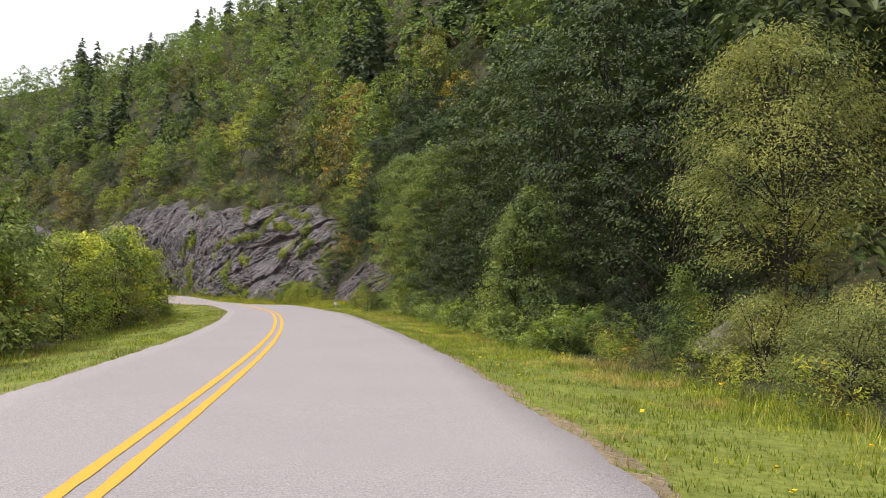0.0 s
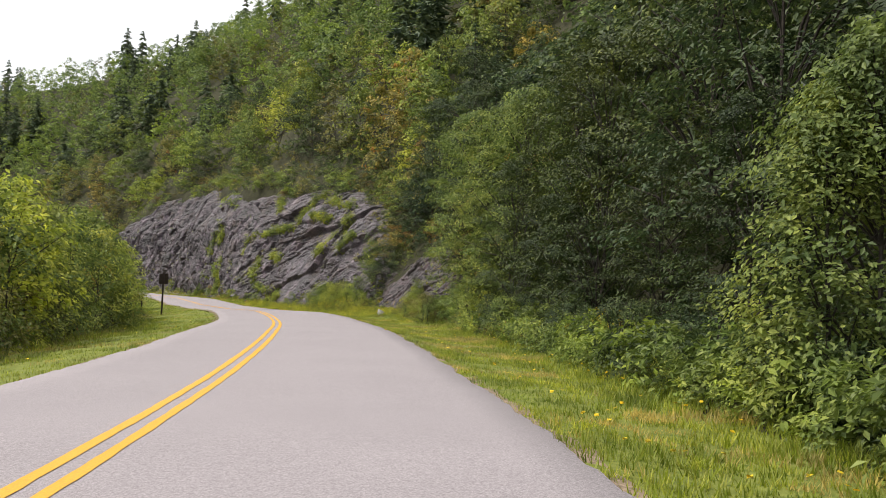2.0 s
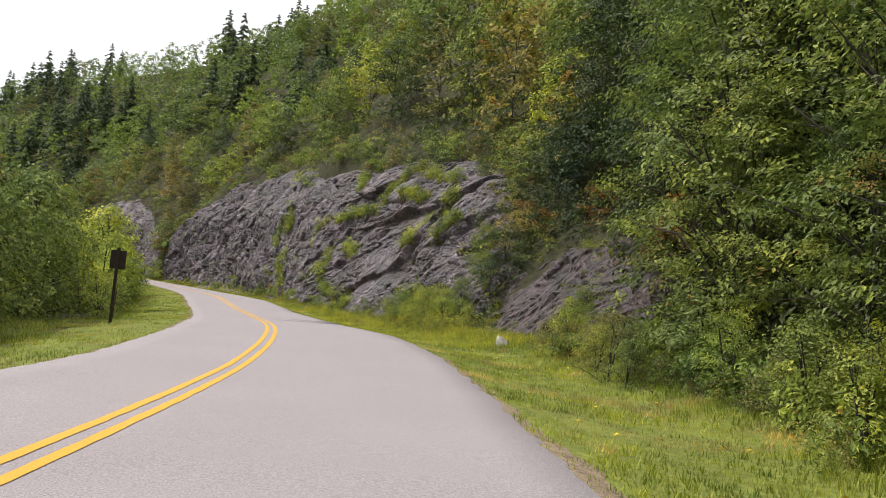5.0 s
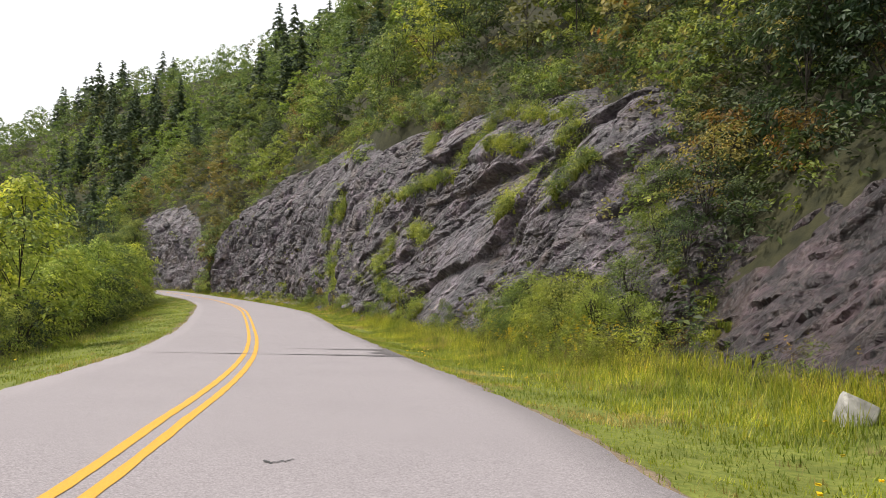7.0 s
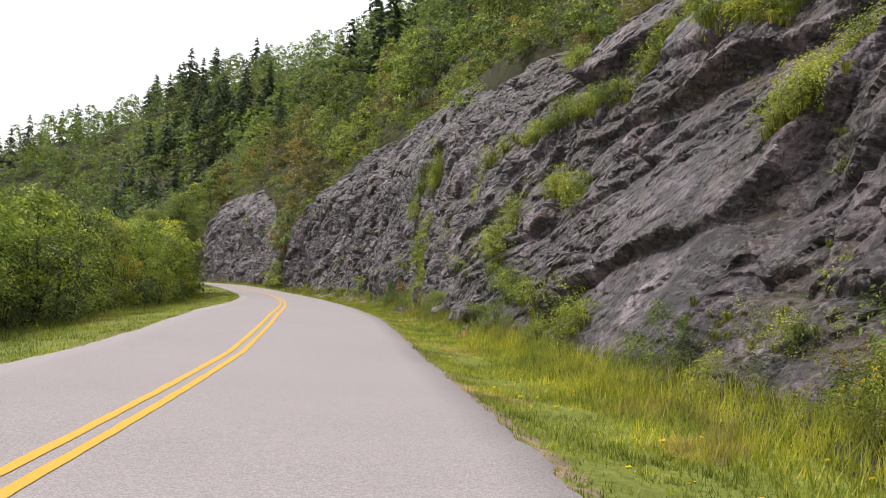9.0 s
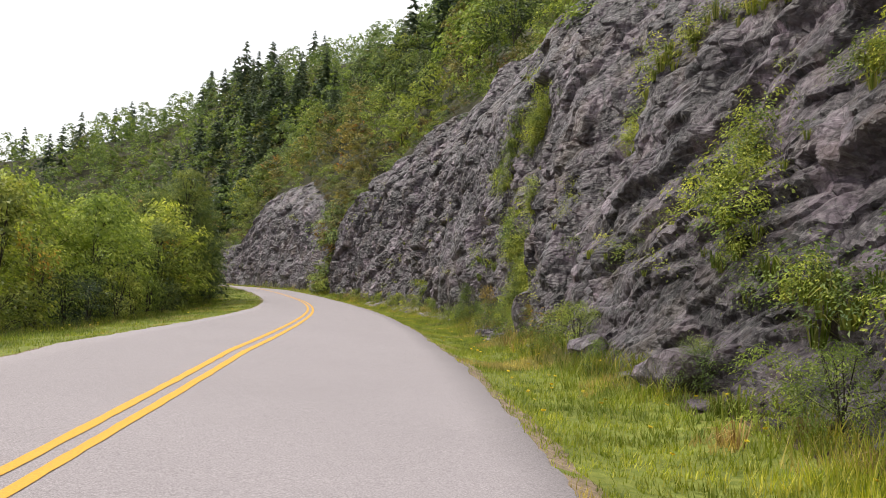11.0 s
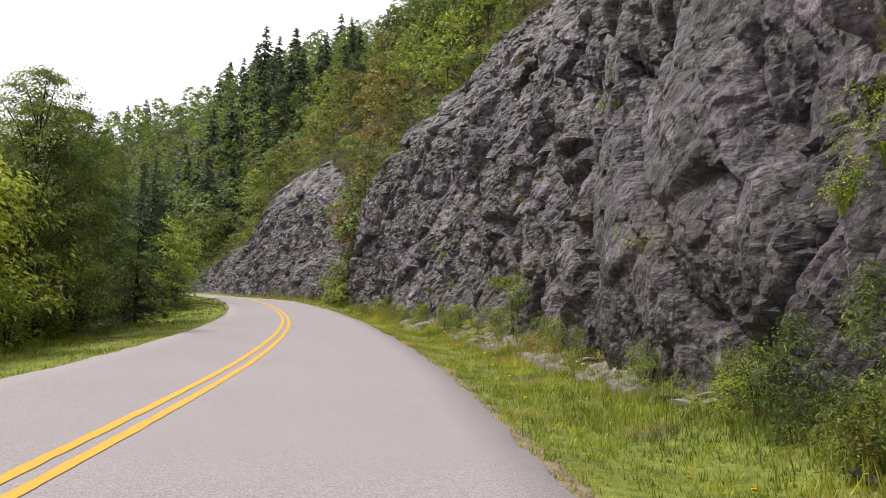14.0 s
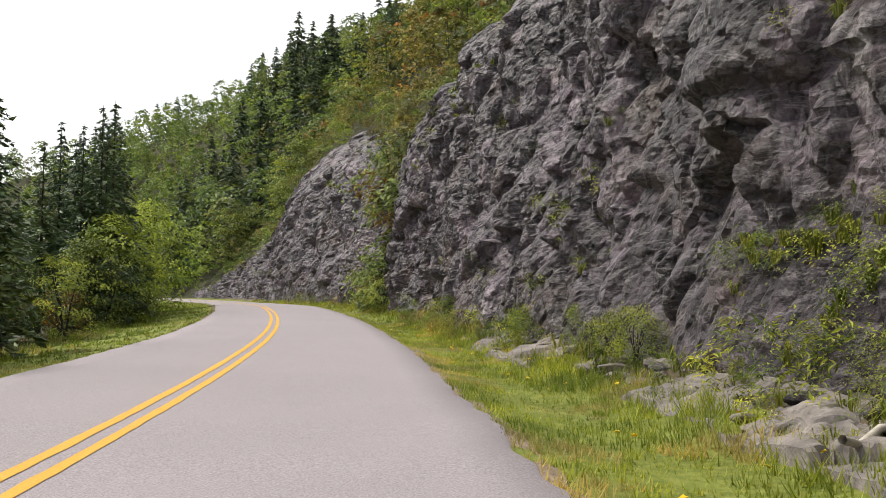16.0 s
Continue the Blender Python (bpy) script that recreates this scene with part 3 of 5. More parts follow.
def build_cliff(name, s0, s1, ds, rows, label, rock=ROCK):
    s = np.concatenate([np.arange(s0, min(96, s1), ds * 1.4), np.arange(max(s0, 96), min(s1, 160), ds), np.arange(max(s0, 160), s1, ds * 1.4)])
    v = np.linspace(0, 1, rows)
    S, Vv = np.meshgrid(s, v, indexing="ij")
    top = face_top(S) + 0.9 * fractal(S * 0.35, S * 0, 51)
    H = -0.5 + (top + 0.5) * Vv
    lean = face_lean(S)
    # gently dipping beds at first, steep joints farther on
    c = S - 118
    wob = 0.45 * fractal(S * 0.25, H * 0.25, 71) + 0.10 * fractal(S * 1.3, H * 1.3, 72, 3)

    def jointed(dip, seed, sizes, beds, thick):
        """Blocks within blocks along a dip, open joints between the larger ones and thin beds across them."""
        q = radians(dip)
        a, b = c * math.cos(q) + H * math.sin(q) + wob, -c * math.sin(q) + H * math.cos(q) + 0.7 * wob
        total = 0
        for n, (long, high, deep, tilt, gape) in enumerate(sizes):
            v, edge = blocks(a / long, b / high, seed + 5 * n, tilt)
            total = total + deep * v - gape * np.exp(-(edge * high / 0.09) ** 2)
            if n == 1:
                total = eased(total)
        return total + beds * layers(b / thick + 0.8 * fractal(a * 0.3, b * 0.3, seed + 50), seed)
    steep = np.clip((S - 108 + 3 * fractal(S * 0.2, H * 0.2, 81)) / 5, 0, 1)
    slabby = jointed(-20, 3, ((6.5, 2.9, 0.70, 1.9, 0.22), (2.6, 1.1, 0.27, 2.8, 0.10), (0.95, 0.42, 0.10, 3.2, 0.04), (0.36, 0.19, 0.04, 3.0, 0.0)), 0.06, 0.42)
    q, w = c * math.cos(radians(-20)) + H * math.sin(radians(-20)) + wob, -c * math.sin(radians(-20)) + H * math.cos(radians(-20)) + wob
    slabby = slabby + 0.45 * crags(q / 3.4, w / 1.5, 15)
    posts = jointed(82, 103, ((5.2, 2.6, 0.55, 2.6, 0.30), (2.3, 1.25, 0.30, 3.8, 0.14), (0.85, 0.52, 0.12, 4.2, 0.05), (0.32, 0.24, 0.05, 4.0, 0.0)), 0.0, 1.0)
    posts = posts + 0.55 * crags((c + 0.10 * H + wob) / 2.1, (H - 0.10 * c + wob) / 3.6, 25, 1.2)
    window = lambda x, lo, hi, soft: np.clip((x - lo) / soft, 0, 1) * np.clip((hi - x) / soft, 0, 1)
    # the smooth slab low down, and the dark fluted wall
    slabby = slabby * (1 - 0.62 * window(S, 91.7, 98.5, 1.2) * window(H, -1, 4.8, 1.0))
    posts = posts * (1 - 0.55 * window(S, 123, 131, 1.5) * window(H, 3.6, 14, 1.2))
    flutes = 0.20 * fractal(S * 1.1, H * 0.10, 91, 4) * window(S, 121, 134, 2.0) * window(H, 3.0, 15, 1.5)
    nose = 0.6 * window(S, 85.5, 91.6, 0.6) * window(H, 2.2 + 0.12 * (S - 84), 8.4, 1.2)
    gully = -0.9 * np.exp(-((S - 119.9 - 0.15 * (H - 3)) / 0.9) ** 2) * np.clip(H / 2, 0, 1)
    roof = 0.8 * window(S, 97.5, 100.5, 0.3) * window(H, 7.4, 9.4, 0.25)
    calm = knots((60, 0.85), (77, 0.85), (84, 0.95), (100, 1.0), (250, 1.0))(S)
    out = calm * (slabby * (1 - steep) + posts * steep + flutes + nose + gully + roof + 0.75 * fractal(S * 0.13, H * 0.13, 61)) * np.clip(Vv * 6, 0.3, 1) * np.clip((top - 0.3) / 2.0, 0.1, 1)
    out = 0.85 * np.tanh(out / 0.85)
    out -= np.clip((Vv - 0.88) / 0.12, 0, 1) ** 2 * 1.5
    L2 = np.maximum(face_lat(S, H) - out / np.sqrt(1 + lean ** 2), right_edge(S) + 0.9)
    Z = H + out * lean * 0.5 / np.sqrt(1 + lean ** 2) + road_z(S)
    V = at(S.ravel(), L2.ravel(), Z.ravel())
    ob = new(name, mesh_of("cliff", V, grid_faces(len(s), len(v))[:, ::-1], rock))
    tagged(ob, label, "cliff", kind="structure")
    CLIFFS.append((s, V.reshape(len(s), len(v), 3), top[:, 0]))


def on_cliff(s, h):
    """The place on the rock at a height over the road."""
    for along, V, top in CLIFFS:
        if along[0] <= s < along[-1]:
            i = int(np.searchsorted(along, s))
            j = int(np.clip((h + 0.5) / (top[i] + 0.5), 0, 1) * (V.shape[1] - 1))
            return V[i, j]
    return None


build_ground()
build_road()
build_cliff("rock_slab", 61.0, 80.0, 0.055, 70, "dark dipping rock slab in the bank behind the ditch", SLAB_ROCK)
build_cliff("rock_cliff", 79.0, 176.0, 0.05, 225, "blasted dark grey cliff of fractured schist beside the road")
build_cliff("far_cliff", 175.0, 249.0, 0.13, 80, "grey rock cut farther along the bend")


# ---------------------------------------------------------------- trees and shrubs
rng = np.random.default_rng(7)


def spots(n, s0, s1, l0, l1, apart, seed):
    """Scattered places along the road, not too close to one another."""
    r = np.random.default_rng(seed)
    got = []
    for _ in range(n * 30):
        p = (r.uniform(s0, s1), r.uniform(l0, l1))
        if all((p[0] - q[0]) ** 2 + (p[1] - q[1]) ** 2 > apart ** 2 for q in got):
            got.append(p)
            if len(got) == n:
                break
    return got


def foot(s, lat, sink=0.08):
    p = at(s, lat, ground_z(s, lat) - sink)
    return Vector(p.tolist())


NEAR_TREES = [(broadleaf(11, 10.0, 3.0, 170, 80, 0.135, 0.02, 0.34, 0.5, puff=0.165, slim=0.35), LEAF_DARK, "dark green broadleaf tree with layered leafy boughs"),
              (broadleaf(12, 9.0, 2.8, 170, 80, 0.13, 0.02, 0.34, 0.5, puff=0.165, slim=0.35), LEAF, "green broadleaf tree with leaves down to the undergrowth"),
              (broadleaf(15, 8.0, 3.0, 190, 140, 0.11, 0.30, 0.42, 0.32, puff=0.21, slim=0.5), LEAF_WILLOW, "olive willow-like tree with narrow leaves")]
# The first tree again, with shade painted into its leaves.
NEAR_TREES.append((NEAR_TREES[0][0], LEAF_SHADED, "deep green low tree of the wood, shade put into its leaf colour"))
TREES = [(broadleaf(13, 9.0, 2.9, 78, 21, 0.33, 0.04, 0.42, puff=0.20, slim=0.35), LEAF_DARK, "dark green broadleaf tree on the wooded slope"),
         (broadleaf(14, 8.5, 2.7, 78, 21, 0.33, 0.04, 0.42, puff=0.20, slim=0.35), LEAF, "green broadleaf tree on the wooded slope"),
         (broadleaf(16, 7.5, 2.6, 78, 21, 0.33, 0.04, 0.42, puff=0.20, slim=0.35), LEAF_OLIVE, "olive-green broadleaf tree with early autumn tints"),
         (broadleaf(17, 6.5, 2.4, 78, 21, 0.28, 0.04, 0.42, puff=0.20, slim=0.35), LEAF_LIGHT, "bright green young maple tree")]
HEDGE = [(broadleaf(19, 5.0, 2.1, 92, 36, 0.18, 0.0, 0.5, puff=0.21, slim=0.5), LEAF, "dense green valley tree with leaves down to the grass"),
         (broadleaf(20, 4.6, 2.0, 90, 36, 0.175, 0.0, 0.5, puff=0.21, slim=0.5), LEAF_SUN, "bright yellow-green maple, sunlight put into the colour of its leaf sprays")]
YOUNG = [(broadleaf(18, 4.3, 1.25, 160, 52, 0.09, 0.02, 0.6, 0.55, slim=0.6), BIRCH, "slim young birch standing before the dark wood")]
SHRUBS = [(broadleaf(21, 2.6, 1.35, 62, 34, 0.105, 0.05, 0.55, stems=4), LEAF, "leafy green roadside shrub"),
          (broadleaf(22, 2.2, 1.3, 62, 34, 0.10, 0.04, 0.55, stems=4), LEAF_DARK, "dense dark green shrub in the undergrowth"),
          (broadleaf(23, 2.0, 1.2, 60, 34, 0.095, 0.04, 0.55, 0.45, stems=4), LEAF_OLIVE, "olive shrub with yellowing leaves"),
          (broadleaf(24, 2.6, 1.2, 60, 34, 0.10, 0.05, 0.5, 0.45, stems=4), LEAF_LIGHT, "bright green sapling shrub"),
          (broadleaf(29, 1.7, 1.3, 120, 72, 0.065, 0.0, 0.7, 0.4, stems=5), LEAF_WILLOW, "dense olive mound of small-leaved shrub"),
          (broadleaf(30, 1.6, 1.1, 100, 46, 0.065, 0.0, 0.7, 0.35, stems=5), LEAF_LIGHT, "yellowing small-leaved thicket shrub"),
          (broadleaf(33, 1.6, 1.1, 100, 46, 0.065, 0.0, 0.7, 0.4, stems=5), LEAF, "green small-leaved thicket shrub")]
# The dark shrub again, its leaves coloured as under the canopy's shade.
SHRUBS.append((SHRUBS[1][0], LEAF_SHADED, "deep green shrub under the wood, shade put into its leaf colour"))
BRUSH = [(broadleaf(25, 1.8, 1.1, 28, 20, 0.15, 0.04, 0.55, stems=3), LEAF, "green brush on the edge of the rock"),
         (broadleaf(26, 1.6, 1.1, 28, 20, 0.15, 0.04, 0.55, stems=3), LEAF_LIGHT, "yellow-green brush on the edge of the rock"),
         (broadleaf(27, 1.8, 1.1, 28, 20, 0.15, 0.04, 0.55, 0.45, stems=3), LEAF_OLIVE, "olive brush on the edge of the rock"),
         (broadleaf(28, 1.5, 0.9, 30, 24, 0.12, 0.04, 0.55, 0.5, stems=3), LEAF_RUST, "rust-brown brush turning with the autumn")]
SPRUCES = [(spruce(31, 10.0, 2.4, 19, 0.46, 10), NEEDLE, "dark spruce with drooping boughs"),
           (spruce(32, 8.0, 2.0, 16, 0.44, 9), NEEDLE, "slender dark spruce with gaps between its whorls")]
WEEDS = [(broadleaf(41, 1.7, 0.40, 60, 22, 0.075, 0.03, 0.9, 0.3, stems=5), LEAF, "tall leafy weed stalks beside the ditch"),
         (broadleaf(42, 0.8, 0.5, 36, 30, 0.05, 0.02, 0.6, 0.4, stems=6), LEAF, "low leafy weed clump"),
         (broadleaf(43, 0.7, 0.5, 36, 30, 0.045, 0.02, 0.6, 0.35, stems=6), LEAF_LIGHT, "bright low weed clump")]
KINDS = {"near": (NEAR_TREES, "broadleaf_tree", "tree"), "tree": (TREES, "broadleaf_tree", "tree"), "hedge": (HEDGE, "broadleaf_tree", "tree"), "young": (YOUNG, "young_tree", "tree"), "shrub": (SHRUBS, "shrub", "shrub"),
         "brush": (BRUSH, "shrub", "shrub"), "spruce": (SPRUCES, "spruce_tree", "tree"), "weed": (WEEDS, "weed_clump", "plant")}
first = {}


def grow(kind, k, s, lat, height, group="", tall=None, where=None):
    """Plants one of a kind, k, by the road; later ones share the first one's meshes."""
    made, leaf, label = KINDS[kind][0][k]
    name, cat = KINDS[kind][1:]
    sc = height / (made[1][0][:, 2].max())
    turn = rng.uniform(0, 6.28)
    tall = rng.uniform(0.94, 1.08) if tall is None else tall
    p = foot(s, lat) if where is None else Vector(where.tolist())
    if (kind, k) not in first:
        first[kind, k] = plant(name, made, leaf, label, cat, group, p, sc, turn, tall)
        return
    ob = again(first[kind, k], p, sc, turn, tall)
    if group:
        ob["group"] = group


def pick(*options):
    return int(rng.choice(options))


# left side: a hedge of shrubs and low trees on the valley edge
for s, l in spots(26, 9, 62, -9.5, -5.8, 1.7, 1):
    grow("shrub", pick(0, 0, 1, 1, 2), s, l, rng.uniform(1.6, 2.8), "valley hedge")
for s, l in spots(34, 9, 62, -9.3, -6.4, 1.6, 41):
    grow("hedge", pick(0, 0, 0, 1), s, l, rng.uniform(3.1, 4.5), "valley trees")
for s, l in spots(12, 20, 62, -13, -10, 2.4, 21):
    grow("tree", pick(1, 1, 3), s, l, rng.uniform(4.4, 5.6), "valley trees")
for s, l in spots(12, 62, 80, -12, -8.2, 1.7, 2):
    grow("shrub", pick(0, 1, 3), s, l, rng.uniform(2.0, 3.2), "valley hedge")
for s, l in spots(40, 80, 215, -9.0, -5.7, 1.6, 3):
    grow("shrub", pick(0, 0, 1, 3, 3), s, l, rng.uniform(1.8, 3.0), "valley hedge")
for s, l in spots(30, 84, 152, -7.0, -5.9, 1.1, 33):
    grow("shrub", pick(0, 0, 1, 3), s, l, rng.uniform(1.1, 2.1), "valley hedge")
for s, l in spots(20, 60, 92, -13, -8.6, 2.3, 4):
    grow("hedge", pick(0, 0, 1), s, l, rng.uniform(5.0, 6.6), "valley trees")
for s, l in spots(26, 92, 136, -10.0, -6.5, 1.9, 24):
    grow("hedge", pick(0, 1, 1, 1, 1), s, l, rng.uniform(3.6, 4.4) + 0.4 * (s > 120), "valley trees")
for s, l in spots(15, 136, 153, -9.5, -6.8, 1.8, 25):
    if s > 143.5:
        grow("near", 1, s, l, rng.uniform(6.4, 7.6), "valley trees")
    else:
        grow("hedge", pick(0, 1), s, l, rng.uniform(4.6, 5.6), "valley trees")
for s, l in spots(16, 190, 228, -11, -6.4, 2.0, 26):
    grow("tree", pick(0, 1, 3), s, l, rng.uniform(4.6, 6.4), "valley trees")
grow("hedge", 1, 88.5, -7.0, 5.2, "valley trees")
grow("hedge", 1, 187, -5.9, 6.6, "valley trees")
grow("hedge", 1, 184, -6.9, 5.4, "valley trees")
grow("hedge", 0, 168.5, -6.5, 3.6, "valley trees")
grow("hedge", 1, 171.5, -6.2, 4.6, "valley trees")
grow("brush", 3, 164.5, -6.5, 1.7, "valley hedge")
grow("brush", 3, 163.2, -6.9, 1.4, "valley hedge")
for s, l, h in ((163, -8.1, 7.4), (154.8, -5.7, 6.7), (172, -7.4, 7.8), (174, -8.6, 8.2), (175.5, -7.0, 8.4), (177.5, -7.6, 9.0), (170, -8.4, 7.2), (180, -7.0, 9.0), (179, -8.8, 9.0), (167, -9.4, 6.6), (182.5, -7.8, 9.4), (176.8, -6.9, 9.8), (178.6, -7.6, 9.6), (172.6, -6.8, 8.6)):
    grow("spruce", int(s) % 2, s, l, h, "valley spruces")

# right side before the rock
for s, l in ((25, 11.4), (21, 17), (30, 11.8), (34.5, 10.6), (39, 11.2), (43, 9.8), (47.5, 10.6), (52, 9.9), (56, 10.8), (60, 10.0), (27, 15.5), (64, 11.2), (12, 14.5), (68, 13.4), (72.5, 14.2), (76.5, 13.6)):
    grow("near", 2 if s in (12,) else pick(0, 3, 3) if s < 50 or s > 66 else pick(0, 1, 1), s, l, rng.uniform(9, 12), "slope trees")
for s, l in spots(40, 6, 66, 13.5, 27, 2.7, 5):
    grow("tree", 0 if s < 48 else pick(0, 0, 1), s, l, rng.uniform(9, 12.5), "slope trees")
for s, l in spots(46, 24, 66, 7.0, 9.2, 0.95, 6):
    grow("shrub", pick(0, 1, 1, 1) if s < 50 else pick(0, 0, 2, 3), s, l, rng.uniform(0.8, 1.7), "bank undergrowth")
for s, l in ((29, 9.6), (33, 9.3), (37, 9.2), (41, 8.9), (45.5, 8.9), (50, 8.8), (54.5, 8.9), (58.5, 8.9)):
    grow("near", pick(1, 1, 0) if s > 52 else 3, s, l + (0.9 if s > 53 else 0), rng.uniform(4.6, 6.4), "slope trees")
grow("near", 2, 15.6, 9.6, 6.2, "slope trees")
grow("young", 0, 26.0, 7.4, 4.6)
grow("young", 0, 26.3, 7.0, 4.2)
for s, l, h, k in ((11.5, 8.3, 1.5, 4), (12.8, 9.6, 1.8, 4), (14.4, 8.5, 1.6, 4), (16, 9.6, 1.6, 4), (10, 9.2, 1.7, 4), (20.5, 7.7, 0.9, 4), (22.3, 7.4, 0.8, 4), (24, 8.0, 1.0, 0), (18, 10.2, 1.5, 7), (20, 9.4, 1.4, 7), (22, 10.4, 1.7, 7), (24.5, 9.6, 1.4, 7), (26.5, 10.4, 1.8, 7), (28, 9.0, 1.5, 7), (19, 12, 1.8, 7), (23, 11.8, 2.0, 7), (18.5, 8.6, 1.1, 7), (17.8, 7.1, 0.6, 6), (18.9, 7.4, 0.7, 6), (16.8, 7.6, 0.7, 4), (20.3, 8.9, 1.3, 7), (17.3, 9.3, 1.4, 7), (22, 8.6, 1.2, 7)):
    grow("shrub", k, s, l, h, "bank undergrowth")
for s, l, h in ((15.5, 7.5, 2.0), (15.9, 7.9, 1.7), (15.2, 7.8, 1.5), (64.0, 8.1, 2.0), (63.2, 8.0, 1.5)):
    grow("weed", 0, s, l, h, "roadside weeds")

for s, l, h, k in ((66.5, 11.4, 4.6, 0), (69.2, 12.0, 5.0, 0), (72, 12.6, 5.0, 0), (75, 12.4, 5.0, 0), (78, 12.4, 5.0, 0), (70.5, 14.0, 7.0, 0), (61, 12.5, 8.5, 1), (65.5, 13.0, 8, 0), (69, 15.5, 9, 0), (73.5, 15.0, 8, 0), (63, 16.5, 10, 0), (78, 16.0, 8, 1), (81, 14.5, 6, 2), (84, 15.0, 6, 3)):
    grow("tree", k, s, l, h, "slope trees")
for s, l, h in ((67, 13.5, 9.5), (76, 17.5, 10), (83, 19, 10)):
    grow("spruce", int(s) % 2, s, l, h, "slope spruces")
for s, l, h in ((65.4, 11.2, 1.6), (73.2, 12.4, 1.8), (77.4, 12.0, 1.5), (80.6, 12.0, 1.7)):
    grow("brush", 3, s, l, h, "brush over the rock")

# brush hanging over the slab and filling the bank beside it
for s, l in spots(58, 58, 86, -0.6, 9.0, 1.05, 9):
    top = float(face_top(s))
    if 77 < s or l > 0.8:
        grow("shrub", pick(0, 1, 1, 7, 2), s, float(face_lat(s, top)) + l, rng.uniform(1.2, 2.6), "brush over the rock")
for s, l in spots(26, 60, 90, 2.0, 14, 2.4, 10):
    top = float(face_top(s))
    grow("tree", 0 if s < 80 else pick(0, 0, 1, 2), s, float(face_lat(s, top)) + l, rng.uniform(6, 9), "slope trees")
for s, h, k, size in ((78.4, 0.5, 5, 1.1), (79.0, 0.4, 5, 1.5), (79.8, 1.3, 6, 1.4), (80.4, 0.4, 5, 1.5), (81.3, 1.0, 5, 1.3), (81.8, 0.3, 6, 1.4), (82.6, 0.8, 5, 1.3), (83.4, 0.2, 5, 1.2), (84.6, 0.2, 5, 1.1), (86, 0.2, 5, 1.0), (78.5, 2.2, 1, 1.6), (80.5, 2.6, 6, 1.6), (79.4, 3.4, 1, 2.0), (81.6, 4.0, 6, 1.6)):
    grow("shrub", k, 0, 0, size, "bank bushes", where=on_cliff(s, h) - np.array([0, 0, 0.1]))

for s, l, h, k in ((82.5, 7.8, 1.6, 5), (83.6, 7.2, 1.2, 5), (84.2, 7.6, 1.9, 6), (85.0, 6.9, 1.0, 5), (85.6, 7.3, 1.6, 5), (86.4, 6.8, 1.1, 5), (87.0, 7.1, 1.6, 6), (87.8, 6.8, 1.0, 5),
                   (84.8, 7.9, 2.3, 6), (86.6, 7.6, 2.3, 5), (87.6, 7.4, 2.1, 6)):
    grow("shrub", k, s - 2.3, l + 0.5, h, "thicket below the rock")

# saplings and tall weeds at the foot of the rock
for s, l, h, k in ((108.6, 5.5, 1.0, 5), (110.6, 5.7, 0.9, 6), (114.6, 5.6, 0.9, 5), (119.4, 5.9, 0.9, 5), (122.0, 6.0, 1.0, 5), (124.8, 6.0, 0.9, 6), (127.2, 5.8, 0.9, 5), (130.2, 5.7, 0.8, 5), (135.6, 5.8, 0.9, 5),
                   (137.6, 5.9, 0.8, 5), (141.8, 6.2, 0.9, 6), (146.6, 5.5, 0.9, 5), (147.8, 5.5, 0.8, 6), (152.4, 5.3, 0.8, 5), (160.5, 4.9, 1.0, 6), (100.8, 6.0, 0.9, 5), (97.0, 6.2, 0.8, 5), (103.6, 5.8, 0.8, 6)):
    grow("shrub", k, s, l, h, "saplings below the rock")
for s, l, h in ((118.0, 5.2, 1.4), (124.6, 5.5, 1.6), (126.0, 5.6, 1.3), (112.4, 5.3, 0.9), (133.0, 5.4, 0.9), (91.4, 6.8, 1.3), (90.6, 6.9, 1.0), (148.6, 5.2, 0.9)):
    grow("weed", 0, s, l, h, "roadside weeds")

# fringe along the crest, then trees above
for s, l in spots(80, 84, 248, 1.6, 14, 2.6, 8):
    top = float(face_top(s))
    grow("tree", pick(0, 1, 1, 2, 3), s, float(face_lat(s, top)) + l, rng.uniform(5.5, 9), "slope trees")
for s, l in spots(9, 172.5, 182, 6.2, 9.5, 1.5, 51):
    grow("tree", pick(1, 2, 2), s, l, rng.uniform(3.0, 4.6), "slope trees")
for s, l, k, size in ((173.6, 4.7, 1, 1.6), (174.6, 5.0, 0, 2.6), (175.4, 4.6, 2, 2.0), (176.2, 5.2, 0, 3.2), (177.0, 4.8, 1, 1.8), (177.8, 5.6, 2, 3.4), (174.8, 6.2, 0, 4.4), (176.6, 6.6, 3, 4.6), (178.6, 6.4, 0, 4.6), (175.4, 7.6, 2, 5.2), (179.4, 5.2, 3, 1.4)):
    grow("brush", k, s, l, size, "crest brush")



# the wood farther up, as one mass of each kind
def scattered(protos, where, turns, scales):
    out = []
    for v, p, a, k in zip(protos, where, turns, scales):
        c, q = np.cos(a), np.sin(a)
        out.append(np.stack([v[:, 0] * c - v[:, 1] * q, v[:, 0] * q + v[:, 1] * c, v[:, 2]], 1) * k + p)
    return np.concatenate(out)


def stuff(name, verts, leaf, label, category, n=4):
    tagged(new(name, mesh_of(name, verts, np.arange(len(verts)).reshape(-1, n), leaf)), label, category, kind="stuff")


# tall spruces that break the skyline: metres along, metres up the slope, height
RIDGE_SPRUCES = [(327.5, 78, 13.5), (325.3, 84.5, 14), (323.6, 89.6, 14), (320, 95.6, 13), (311.5, 103, 12), (274.3, 91.6, 14), (237, 86, 14), (238, 93, 15), (308, 66, 16.5), (311, 67, 13), (262, 74, 17), (256, 72, 15), (345.6, 71, 12), (374.7, 67, 12)]


